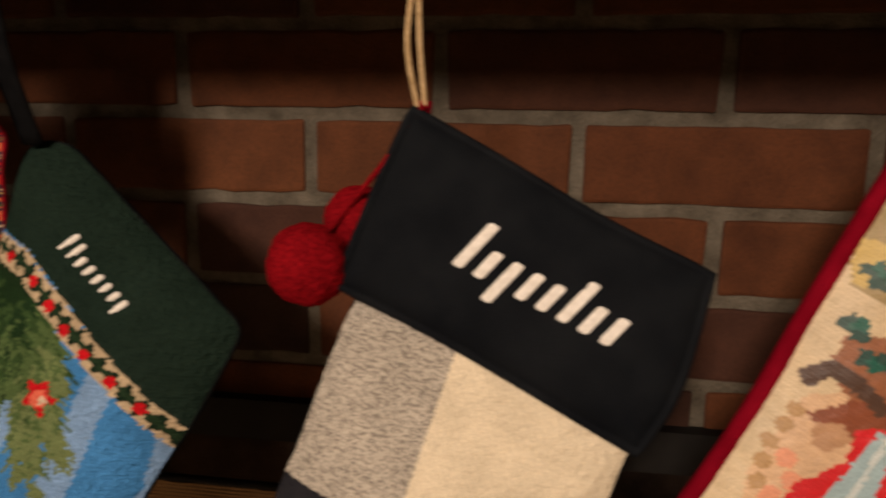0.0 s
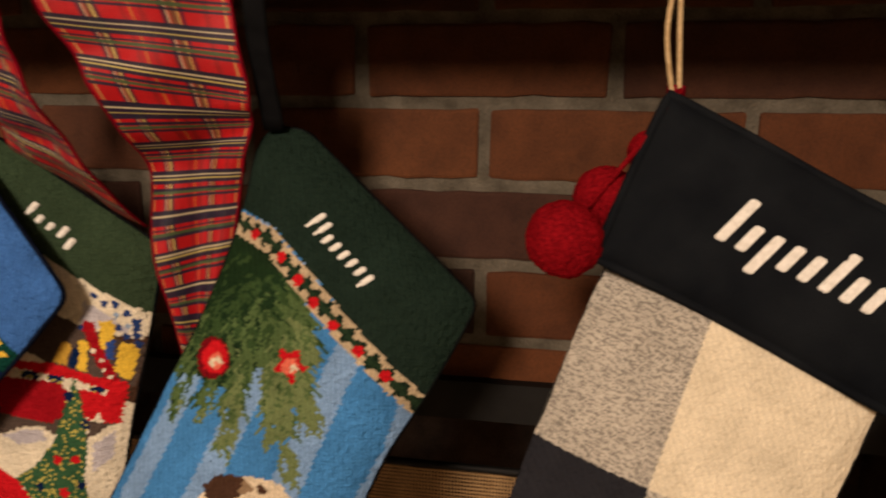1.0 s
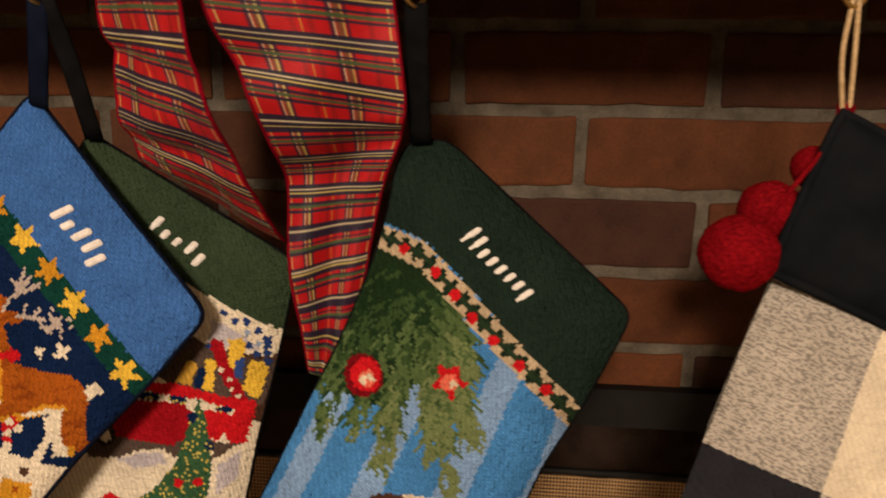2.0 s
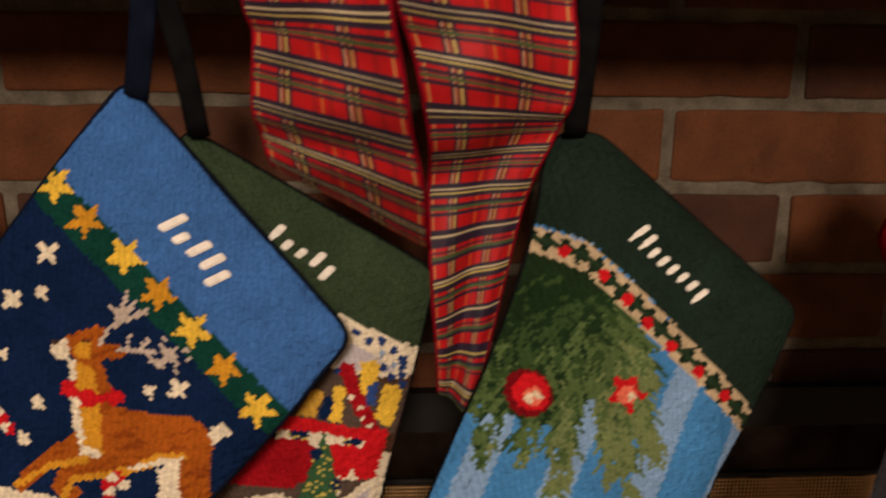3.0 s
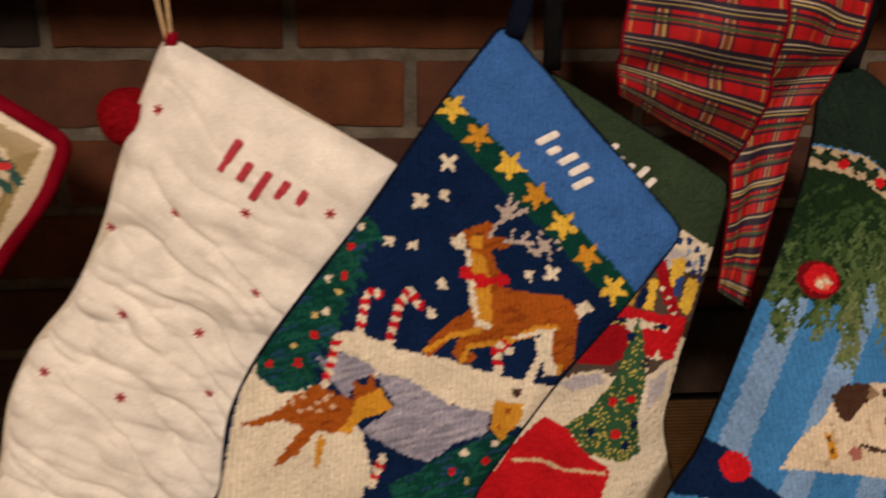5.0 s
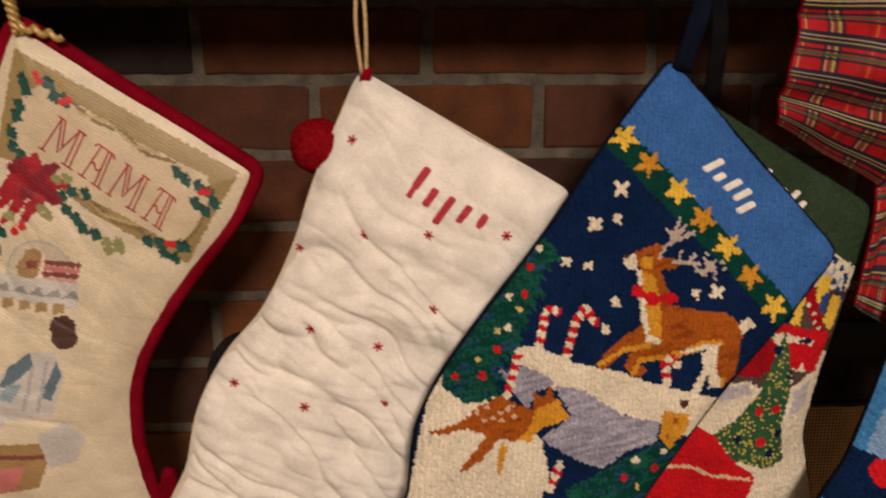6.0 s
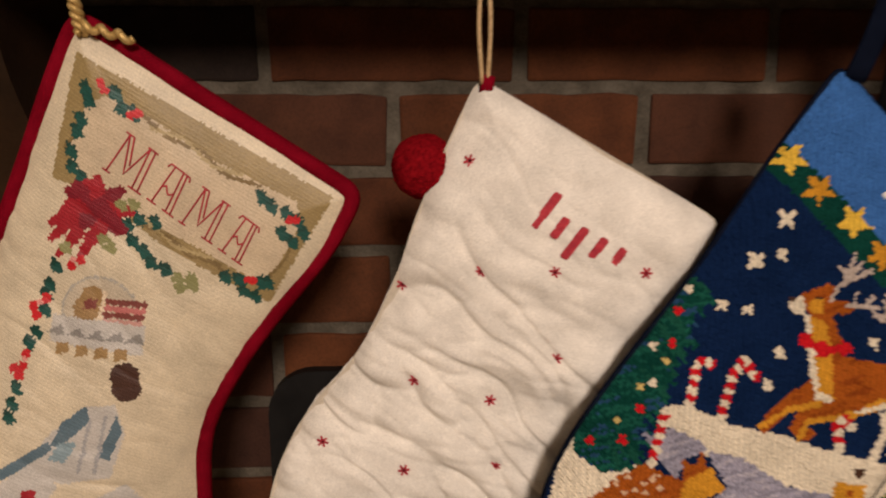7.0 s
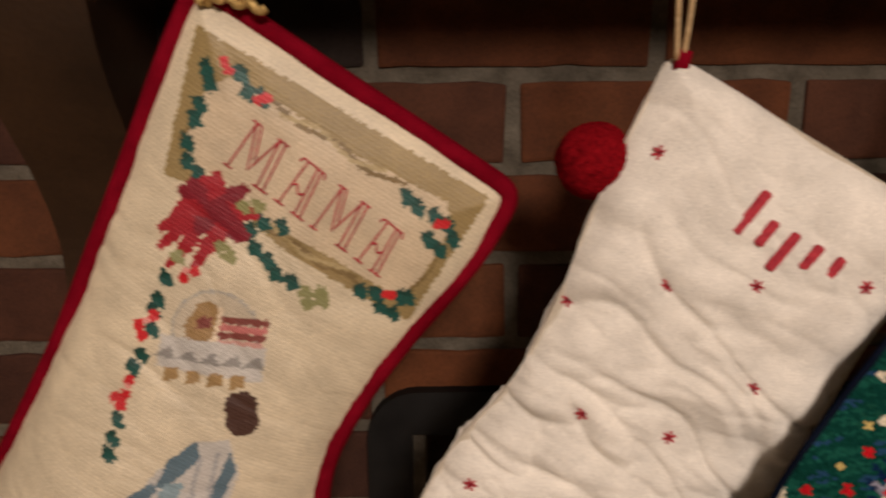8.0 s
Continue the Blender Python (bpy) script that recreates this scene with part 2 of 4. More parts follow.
class Art:
    """Colours of the stitches of one panel; u runs along the cuff, v down the leg, in millimetres."""

    def __init__(self, u, v, ground):
        self.u, self.v = u + np.random.uniform(-0.5, 0.5, u.shape), v + np.random.uniform(-0.5, 0.5, v.shape)
        self.cell = (u, v)
        self.c = np.tile(np.array(ground, float), (len(u), 1))

    def put(self, where, colour):
        self.c[where] = colour

    def poly(self, colour, *n):
        self.put(inside(np.array(n, float).reshape(-1, 2), self.u, self.v), colour)

    def line(self, colour, width, *n, stripe=None, gaps=0):
        d, _, _, along = nearest(np.array(n, float).reshape(-1, 2), self.u, self.v, False)
        on = d < width / 2 + 0.4
        if gaps:
            on &= d < width / 2 * (0.62 + 0.55 * np.sin(along * math.tau / gaps))
        self.put(on, colour)
        if stripe:
            self.put(on & ((along % 7.5) < 3.7), stripe)

    def discs(self, colour, r, *n):
        for x, y in np.array(n, float).reshape(-1, 2):
            self.put(np.hypot(self.u - x, self.v - y) < r, colour)

    def stars(self, colour, r, *n):
        for x, y in np.array(n, float).reshape(-1, 2):
            a, d = np.arctan2(self.u - x, y - self.v), np.hypot(self.u - x, self.v - y)
            f = np.abs(((a * 5 / math.tau + 0.15) % 1) - 0.5) * 2
            self.put(d < r * (0.45 + 0.65 * f ** 1.4), colour)

    def flakes(self, colour, r, *n):
        for x, y in np.array(n, float).reshape(-1, 2):
            p, q = np.abs(self.u - x), np.abs(self.v - y)
            self.put((np.maximum(p, q) < r) & ((np.minimum(p, q) < 1.5) | (np.maximum(p, q) < r * 0.42)), colour)

    def stroke(self, colour, width, ax, ay, bx, by):
        """A stitch-wide stroke that thins out to its end."""
        l2 = (bx - ax) ** 2 + (by - ay) ** 2
        near = np.nonzero(np.hypot(self.u - (ax + bx) / 2, self.v - (ay + by) / 2) < l2 ** 0.5 / 2 + width)[0]
        u, v = self.u[near], self.v[near]
        t = np.clip(((u - ax) * (bx - ax) + (v - ay) * (by - ay)) / l2, 0, 1)
        self.c[near[np.hypot(u - ax - t * (bx - ax), v - ay - t * (by - ay)) < width * (0.62 - 0.3 * t)]] = colour

    def leaf(self, colour, r, *n):
        """Holly leaves: ragged sprigs with pointed lobes."""
        for x, y in np.array(n, float).reshape(-1, 2):
            a, d = np.arctan2(self.v - y, self.u - x) + x, np.hypot(self.u - x, (self.v - y) * 1.15)
            self.put(d < r * (0.5 + 0.5 * np.abs(np.cos(1.5 * a + y)) ** 0.7 * (0.75 + 0.25 * np.cos(7 * a))), colour)

    def shade(self, amount, size):
        """Dye lots: the wool varies from stitch to stitch and from skein to skein."""
        lot = np.array([noise.noise((x / size, y / size, 3.7)) for x, y in zip(self.u, self.v)])
        self.c *= (1 + amount * lot + np.random.normal(0, amount * 0.45, len(lot)))[:, None]


def outline_of(left, right):
    """A stocking's outline from its back edge and its front edge, top to bottom, ending in heel, sole and toe."""
    l, r = np.array(left, float).reshape(-1, 2), np.array(right, float).reshape(-1, 2)
    (hx, hy), (ax, ay) = l[-1], r[-1]
    foot = [(hx + 4, hy + 45), (hx + 28, hy + 82), (hx + 90, hy + 98), (hx + 170, hy + 78), (hx + 222, hy + 40), (hx + 236, hy + 6), (hx + 215, hy - 28), (max(ax + 45, hx + 165), max(ay + 48, hy - 45))]
    back = curved([Vector((x, y)) for x, y in l])
    front = curved([Vector((x, y)) for x, y in r])
    low = curved([back[-1], *(Vector(f) for f in foot), front[-1]])
    top = [front[0].lerp(back[0], k / 16) for k in range(1, 16)]
    pts = [*back, *low[1:-1], *front[::-1], *top]
    return rounded(np.array([(p.x, p.y) for p in pts]))


def rounded(pts, step=3.0, rounds=9):
    """The closed outline at even steps, its corners worn round."""
    ring = np.vstack([pts, pts[:1]])
    run = np.r_[0, np.cumsum(np.hypot(*np.diff(ring, axis=0).T))]
    at = np.linspace(0, run[-1], int(run[-1] / step), endpoint=False)
    even = np.stack([np.interp(at, run, ring[:, 0]), np.interp(at, run, ring[:, 1])], 1)
    for _ in range(rounds):
        even = (np.roll(even, 1, 0) + 2 * even + np.roll(even, -1, 0)) / 4
    return even


class Panel:
    """The pillowed front of a stocking over its outline."""

    def __init__(self, outline, depth=12.0, soft=16.0, wave=1.2, fold=60.0, seed=0.0, dents=(), crease=0.0, grain=0.0, belly=None):
        self.crease, self.grain, self.belly = crease, grain, belly
        self.o, self.depth, self.soft, self.wave, self.fold, self.seed, self.dents = outline, depth, soft, wave, fold, seed, dents

    def height(self, u, v):
        """Millimetres behind the front plane."""
        u, v = np.atleast_1d(np.array(u, float)), np.atleast_1d(np.array(v, float))
        d = nearest(self.o, u, v)[0] * np.where(inside(self.o, u, v), 1, 0)
        h = self.depth * np.exp(-d / self.soft)
        ripple = np.array([noise.noise((x / self.fold + self.seed, y / self.fold * 1.7, self.seed)) + 0.4 * noise.noise((x / self.fold * 2.6, y / self.fold * 3.4 + self.seed, 1.3)) for x, y in zip(u, v)])
        h = h + self.wave * ripple
        if self.crease:
            s = self.seed
            n = noise.noise
            folds = []
            for x, y in zip(u, v):
                warp = n((x / 45, y / 45, s))
                p, q = 0.97 * x + 0.24 * y, 0.97 * y - 0.24 * x
                long = max(0.0, 1 - 3.3 * abs(n((x / 120 + s, y / 31 + 0.5 * warp, s)))) ** 1.6
                cross = max(0.0, 1 - 4.2 * abs(n((p / 90, q / 26 + 0.4 * warp, s + 5)))) ** 1.6
                short = max(0.0, 1 - 4.0 * abs(n((x / 42, y / 13 + x / 80, s + 9)))) ** 1.5
                folds.append((0.9 * long + 0.9 * cross + 0.3 * short) * min(1.0, max(0.3, (y - 45) / 70)))
            h = h + self.crease * np.array(folds)
        for x, y in self.dents:
            r2 = (u - x) ** 2 + (v - y) ** 2
            h = h + 2.2 * np.exp(-r2 / 70.0) + 2.4 * np.exp(-r2 / 500.0)
        if self.belly:
            x, y, out, wide = self.belly
            h = h - out * np.exp(-((u - x) ** 2 + (v - y) ** 2) / (2 * wide * wide)) * (1 - np.exp(-d / 25.0))
        return h

    def grid(self, cell, back=False):
        (u0, v0), (u1, v1) = self.o.min(0) - cell, self.o.max(0) + cell
        us, vs = np.arange(u0, u1 + cell, cell), np.arange(v0, v1 + cell, cell)
        gu, gv = np.meshgrid(us, vs)
        shape = gu.shape
        gu, gv = gu.ravel(), gv.ravel()
        keep = inside(self.o, gu, gv)
        _, px, py, _ = nearest(self.o, gu, gv)
        ku = keep.reshape(shape)
        use = ku[:-1, :-1] | ku[1:, :-1] | ku[:-1, 1:] | ku[1:, 1:]
        gu, gv = np.where(keep, gu, px), np.where(keep, gv, py)
        r, c = np.nonzero(use)
        w = shape[1]
        quads = np.stack([r * w + c, (r + 1) * w + c, (r + 1) * w + c + 1, r * w + c + 1], 1)
        ids, inv = np.unique(quads, return_inverse=True)
        quads = inv.reshape(-1, 4)
        gu, gv = gu[ids], gv[ids]
        h = self.height(gu, gv) + np.random.normal(0, self.grain, len(gu))
        if back:
            d = nearest(self.o, gu, gv)[0]
            h = self.depth + 9 * (1 - np.exp(-d / 14.0))
            quads = quads[:, ::-1]
        return np.stack([gu, h, -gv], 1) / 1000, quads, gu[quads].mean(1), gv[quads].mean(1)

    def y(self, u, v):
        return float(self.height(u, v)[0]) / 1000


def panel_part(name, panel, cell, mat, parent, paint=None, ground=(0.5, 0.5, 0.5), label="", back=False, lots=0.1):
    verts, quads, cu, cv = panel.grid(cell, back)
    data = bpy.data.meshes.new(name)
    data.from_pydata(verts.tolist(), [], quads.tolist())
    data.polygons.foreach_set("use_smooth", [True] * len(data.polygons))
    if paint:
        a = Art(cu, cv, ground)
        paint(a)
        a.shade(lots, 26.0)
        rgba = np.ones((len(quads), 4, 4), np.float32)
        rgba[:, :, :3] = np.clip(a.c, 0.002, 0.9)[:, None, :]
        data.color_attributes.new("stitches", "FLOAT_COLOR", "CORNER").data.foreach_set("color", rgba.ravel())
    data.materials.append(mat)
    data.update()
    ob = new(name, data)
    ob.parent = parent
    return tagged(ob, label)


def hung(origin, lean, tip):
    """The frame of a hanging stocking: leaning from its corner, tipped from the wall."""
    return Matrix.Translation(origin) @ Matrix.Rotation(-math.atan(tip), 4, "X") @ Matrix.Rotation(radians(lean), 4, "Y")


def rim(panel, radius, mat, parent, name="piping", label="", back=0.0, flat=1.0):
    pts = [Vector((x / 1000, panel.depth / 1000 + 0.0015 + back, -y / 1000)) for x, y in panel.o]
    return part(name, tube(pts, radius, 8, True, flat=flat), mat, parent, label)


def bars(panel, parent, mat, u0, v0, u1, v1, tall, rise, slant=0.25, lift=0.0, thick=0.5):
    """A line of writing as plain raised bars: for each its reach over and under the line, in parts of the height."""
    step = (u1 - u0) / len(rise)
    for i, (up, down) in enumerate(rise):
        hi, lo = tall * up, tall * down
        cu, base = u0 + step * (i + 0.5), v0 + (v1 - v0) * (i + 0.5) / len(rise)
        cv = base - (hi - lo) / 2
        at = Matrix.Translation((cu / 1000 + slant * (hi - lo) / 2000, panel.y(cu, cv) - 0.0003 - lift, -cv / 1000))
        bm = bmesh.new()
        made = bmesh.ops.create_cube(bm, size=1, matrix=at @ Matrix(((1, 0, slant, 0), (0, 1, 0, 0), (0, 0, 1, 0), (0, 0, 0, 1))) @ Matrix.Diagonal((step * thick / 1000, 0.0018, (hi + lo) / 1000, 1)))["verts"]
        bmesh.ops.bevel(bm, geom=list({e for q in made for e in q.link_edges}), offset=0.0008, segments=3, affect="EDGES")
        part("embroidered_bar", bm, mat, parent, "raised satin-stitched bar", False)


CAP, LOW, TALL, TAIL = (1.0, 0.0), (0.58, 0.0), (0.9, 0.0), (0.58, 0.32)


def pompom(parent, x, y, z, r, seed):
    bm = bmesh.new()
    bmesh.ops.create_icosphere(bm, subdivisions=5, radius=r)
    for v in bm.verts:
        n = v.co.normalized()
        v.co *= 1 + 0.05 * noise.noise(n * 2.2 + Vector((seed, 0, 0))) + 0.035 * noise.noise(n * 17 + Vector((0, seed, 0))) + 0.03 * noise.noise(n * 45)
        v.co += Vector((x, y, z))
    return part("pompom", bm, RED_WOOL, parent, "fluffy red yarn pompom")


# ---- wall, firebox, mantel, room ----
PITCH, COURSE, BED = 0.2125, 0.0695, 1.2515
LEFT, RIGHT, TOP = -0.6, 0.68, 0.976
wall = new("wall_north")
tagged(wall, "red brick chimney breast with grey mortar joints", "wall", kind="structure")


def slab(name, x0, x1, y0, y1, z0, z1, mat, label, category, parent=None):
    ob = new(name, mesh_of(name, box(x0, x1, y0, y1, z0, z1), mat, False))
    ob.parent = parent
    return tagged(ob, label, category, kind="" if parent else "structure")


for x0, x1, z0, z1 in ((-1.5, LEFT, 0.0, 1.44), (RIGHT, 1.3, 0.0, 1.44), (LEFT, RIGHT, TOP, 1.44)):
    part("mortar", box(x0, x1, 0.0, 0.1, z0, z1), MORTAR, wall, smooth=False)
part("mortar", box(-0.9, 0.9, 0.55, 0.6, 0.0, 1.2), SOOT, wall, "sooty firebox back", smooth=False)
for x0, x1 in ((LEFT - 0.05, LEFT), (RIGHT, RIGHT + 0.05)):
    part("firebox_side", box(x0, x1, 0.1, 0.55, 0.0, 1.2), SOOT, wall, smooth=False)
part("firebox_top", box(LEFT, RIGHT, 0.1, 0.55, 1.0, 1.05), SOOT, wall, smooth=False)

# Unseen floor, ceiling and walls, added pale to bounce lamp light onto the bricks.
slab("floor", -3.2, 3.2, -4.5, 0.7, -0.1, 0.0, BOUNCE_FLOOR, "unseen beige floor that bounces lamp light", "floor")
slab("ceiling", -3.2, 3.2, -4.5, 0.7, 2.6, 2.7, BOUNCE_SHELL, "unseen cream ceiling that bounces lamp light", "ceiling")
slab("wall_north_plaster", -3.2, 3.2, 0.1, 0.16, 1.44, 2.6, BOUNCE_SHELL, "unseen cream wall that bounces lamp light", "wall")
slab("wall_north_left", -3.2, -1.5, 0.1, 0.16, 0.0, 1.44, BOUNCE_SHELL, "unseen cream wall that bounces lamp light", "wall")
slab("wall_north_right", 1.3, 3.2, 0.1, 0.16, 0.0, 1.44, BOUNCE_SHELL, "unseen cream wall that bounces lamp light", "wall")
slab("wall_south", -3.2, 3.2, -4.6, -4.5, 0.0, 2.6, BOUNCE_SHELL, "unseen cream wall that bounces lamp light", "wall")
slab("wall_west", -3.3, -3.2, -4.5, 0.7, 0.0, 2.6, BOUNCE_SHELL, "unseen cream wall that bounces lamp light", "wall")
slab("wall_east", 3.2, 3.3, -4.5, 0.7, 0.0, 2.6, BOUNCE_SHELL, "unseen cream wall that bounces lamp light", "wall")

mantel = thing("mantel_shelf", Matrix.Translation((0, 0, 1.345)), "dark-stained wooden mantel shelf on the brick wall", "mantel")
part("beam", box(-1.0, 1.05, -0.222, 0.0, 0.0, 0.07, 0.006), WOOD, mantel)
part("top_board", box(-1.05, 1.1, -0.245, 0.0, 0.0705, 0.095, 0.006), WOOD, mantel)


def corbel(x):
    """An ogee bracket under the mantel."""
    top = thing("corbel", Matrix.Translation((x, 0, 0)), "dark wooden scrolled corbel under the mantel", "corbel", "mantel corbels")
    prof = curved([Vector((-0.006, 1.06)), Vector((-0.02, 1.09)), Vector((-0.026, 1.136)), Vector((-0.046, 1.18)), Vector((-0.074, 1.221)), Vector((-0.096, 1.259)), Vector((-0.108, 1.3)), Vector((-0.12, 1.3445))], 5)
    bm = bmesh.new()
    a = [bm.verts.new((-0.038, p.x, p.y)) for p in prof] + [bm.verts.new((-0.038, -0.001, 1.3445)), bm.verts.new((-0.038, -0.001, 1.06))]
    f = bm.faces.new(a)
    e = bmesh.ops.extrude_face_region(bm, geom=[f])["geom"]
    bmesh.ops.translate(bm, verts=[v for v in e if isinstance(v, bmesh.types.BMVert)], vec=(0.076, 0, 0))
    bmesh.ops.recalc_face_normals(bm, faces=bm.faces)
    part("bracket", bm, WOOD, top, smooth=False)
    part("back_plate", box(-0.03, 0.03, -0.008, -0.0035, 1.04, 1.3445, 0.002), WOOD, top, smooth=False)


corbel(-0.828)
corbel(0.91)

screen = thing("fireplace_screen", Matrix.Translation((0, 0, 0)), "black iron fireplace surround with bronze mesh curtain", "fireplace screen")


def rounded_frame(x0, x1, z1, r, wide):
    """An upside-down U of flat iron with rounded corners."""
    bm = bmesh.new()
    outer = [(x0, 0.0)] + [(x0 + r - r * math.cos(a), z1 - r + r * math.sin(a)) for a in np.linspace(0, math.pi / 2, 9)] + [(x1 - r + r * math.sin(a), z1 - r + r * math.cos(a)) for a in np.linspace(0, math.pi / 2, 9)] + [(x1, 0.0)]
    inner = [(min(max(x, x0 + wide), x1 - wide), min(z, z1 - wide)) for x, z in outer]
    rows = [[bm.verts.new((x, y, z)) for x, z in ring] for ring, y in ((outer, -0.001), (outer, -0.016), (inner, -0.016), (inner, 0.02))]
    for r0, r1 in zip(rows, rows[1:]):
        for i in range(len(outer) - 1):
            bm.faces.new((r0[i], r0[i + 1], r1[i + 1], r1[i]))
    bmesh.ops.recalc_face_normals(bm, faces=bm.faces)
    return bm


part("frame", rounded_frame(-0.646, 0.73, 1.008, 0.04, 0.036), IRON, screen, smooth=False)
part("rod", tube([Vector((LEFT, 0.035, 0.896)), Vector((RIGHT, 0.035, 0.896))], 0.004), IRON, screen)
wires = bmesh.new()
for i in range(400):
    x = LEFT + 0.0032 * i
    y = 0.035 + 0.006 * math.sin(i * 0.21)
    box(x, x + 0.0011, y, y + 0.001, 0.02, 0.893, bm=wires)
for j in range(110):
    box(LEFT, RIGHT, 0.0345, 0.0355, 0.893 - 0.004 * j, 0.8942 - 0.004 * j, bm=wires)
tagged(part("mesh_curtain", wires, BRONZE, screen, "fine woven bronze wire mesh", False), kind="stuff")


def hook(x, y, turn=0.0):
    top = thing("cup_hook", Matrix.Translation((x, y, 1.345)) @ Matrix.Rotation(turn, 4, "Z"), "small brass cup hook screwed under the mantel", "hook", "brass cup hooks")
    p = curved([Vector((0, 0, 0)), Vector((0, 0, -0.012)), Vector((0.006, 0, -0.018)), Vector((0.007, 0, -0.028)), Vector((0.0, 0, -0.034)), Vector((-0.008, 0, -0.03)), Vector((-0.0095, 0, -0.022))])
    part("shank", tube(p, 0.0014), BRASS, top)
    part("collar", tube([Vector((0, 0, -0.0001)), Vector((0, 0, -0.002))], 0.005, 14), BRASS, top)
    return Vector((x, y, 1.313))


def strap(points, width, thick, mat, parent, name="hanging_loop", label=""):
    """A flat strap given in the world."""
    inv = parent.matrix_world.inverted()
    return part(name, tube([inv @ p for p in curved(points)], width / 2, 10, flat=thick / width), mat, parent, label)


def cord(points, radius, mat, parent, label="", name="hanging_loop"):
    inv = parent.matrix_world.inverted()
    return part(name, tube([inv @ p for p in curved(points)], radius, 8), mat, parent, label)


bpy.context.view_layer.update()


# ---- the stockings ----
def paint_deer(a):
    a.poly(BLUE, -15, -12, 200, -20, 205, 58, 186, 59, 9, 65)
    a.poly(SNOW, 72, 217, 86, 201, 108, 192, 138, 169, 158, 158, 197, 130, 209, 162, 185, 171, 160, 188, 128, 209, 95, 218)
    a.poly(LILAC, 80, 232, 93, 236, 114, 235, 108, 223, 114, 209, 131, 197, 159, 189, 181, 172, 190, 183, 181, 201, 179, 222, 168, 230, 148, 238, 134, 242, 137, 216, 107, 209, 90, 217)
    a.poly(SNOW, 52, 266, 78, 303, 110, 343, 171, 275, 157, 253, 133, 241, 94, 246)
    a.poly(PINE, 31, 149, 40, 199, 52, 256, 62, 270, 83, 265, 90, 252, 75, 230, 68, 205, 53, 173, 42, 152)
    twig = random.Random(3)
    for k in range(90):
        f = twig.random()
        x, y = 42 + 44 * f + twig.uniform(-8, 2), 152 + 100 * f
        turn = twig.uniform(-0.5, 0.9)
        a.stroke(PINE if k % 3 else (0.012, 0.075, 0.05), 3.0, x - 8, y, x + 9 * math.cos(turn), y + 9 * math.sin(turn))
    a.poly(PINE, 177, 236, 183, 208, 191, 181, 206, 170, 220, 216, 183, 256, 172, 252)
    a.poly(PINE, 6, 57, 179, 48, 200, 50, 202, 66, 183, 65, 8, 76)
    a.stars(YELLOW, 9.9, 16, 62, 68, 58, 120, 57, 174, 59)
    a.stars(GOLD, 9.5, 41, 62, 94, 58, 146, 58)
    a.poly(RUST, 121, 116, 138, 103, 155, 87, 166, 85, 173, 89, 181, 97, 199, 113, 193, 119, 180, 108, 170, 104, 164, 113, 155, 132, 136, 142, 128, 129)
    a.poly(RUST, 121, 133, 120, 152, 119, 167, 122, 179, 127, 179, 128, 167, 128, 156, 137, 140, 130, 130)
    a.poly(RUST, 147, 127, 136, 141, 131, 156, 136, 166, 143, 166, 149, 160, 147, 155, 142, 157, 141, 153, 152, 136)
    a.poly(RUST, 90, 111, 100, 103, 112, 107, 124, 113, 129, 111, 133, 126, 137, 137, 126, 140, 110, 128)
    a.poly(GOLD, 92, 112, 99, 107, 108, 112, 121, 120, 134, 130, 139, 134, 131, 139, 115, 130)
    a.poly(SNOW, 89, 115, 93, 113, 113, 127, 130, 138, 139, 134, 140, 138, 133, 143, 116, 134)
    a.poly(RUST, 79, 114, 80, 108, 83, 100, 86, 92, 90, 91, 94, 97, 104, 89, 109, 92, 106, 98, 101, 103, 102, 109, 94, 113, 87, 113)
    a.poly(GOLD, 86, 104, 92, 101, 97, 107, 94, 112, 88, 111)
    a.poly(SNOW, 80, 119, 78, 114, 82, 109, 87, 111, 89, 117, 85, 120)
    a.discs(UMBER, 1.5, 88, 103, 79, 115)
    a.line(GOLD, 2.6, 123, 178, 126, 160, 136, 142)
    a.line(GOLD, 2.6, 144, 165, 140, 154, 152, 135, 163, 114)
    a.poly(SNOW, 154, 131, 156, 121, 161, 111, 168, 104, 180, 111, 192, 124, 186, 131, 175, 119, 165, 114, 159, 124)
    a.line(GOLD, 2.0, 156, 121, 161, 111, 168, 103, 181, 110, 193, 122)
    a.poly(SNOW, 167, 88, 166, 78, 175, 77, 173, 88)
    for way in ((94, 98, 91, 86, 89, 78, 83, 70), (92, 86, 94, 79, 97, 68), (89, 80, 83, 82), (92, 79, 89, 70), (103, 93, 110, 85, 117, 79), (110, 85, 109, 77), (116, 83, 126, 82), (105, 88, 101, 84)):
        a.line(ANTLER, 1.7, *way)
    a.flakes(ANTLER, 7.5, 122, 75)
    a.discs(ANTLER, 1.5, 130, 68, 131, 78, 114, 71, 126, 66, 118, 84)
    a.discs(RED, 4.4, 102, 125, 121, 110)
    a.discs(RED, 5.0, 112, 121)
    a.line(RED, 4.4, 102, 125, 113, 121, 121, 110)
    a.flakes(SNOW, 6.2, 41, 87, 48, 117, 139, 83)
    a.flakes(SNOW, 3.7, 55, 103, 130, 95, 98, 141, 54, 149, 66, 139, 107, 159)
    a.discs(RED, 2.6, 41, 170, 52, 185, 68, 224, 63, 258, 75, 244, 194, 217, 203, 195)
    a.discs((0.6, 0.46, 0.16), 2.3, 57, 195, 65, 239, 59, 216, 205, 213)
    a.discs(SNOW, 2.4, 47, 194, 62, 209, 35, 157, 190, 202, 199, 183)
    a.line(RED, 5.1, 86, 202, 72, 184, 71, 179, 76, 176, stripe=SNOW)
    a.line(RED, 5.1, 104, 193, 89, 170, 87, 160, 99, 161, stripe=SNOW)
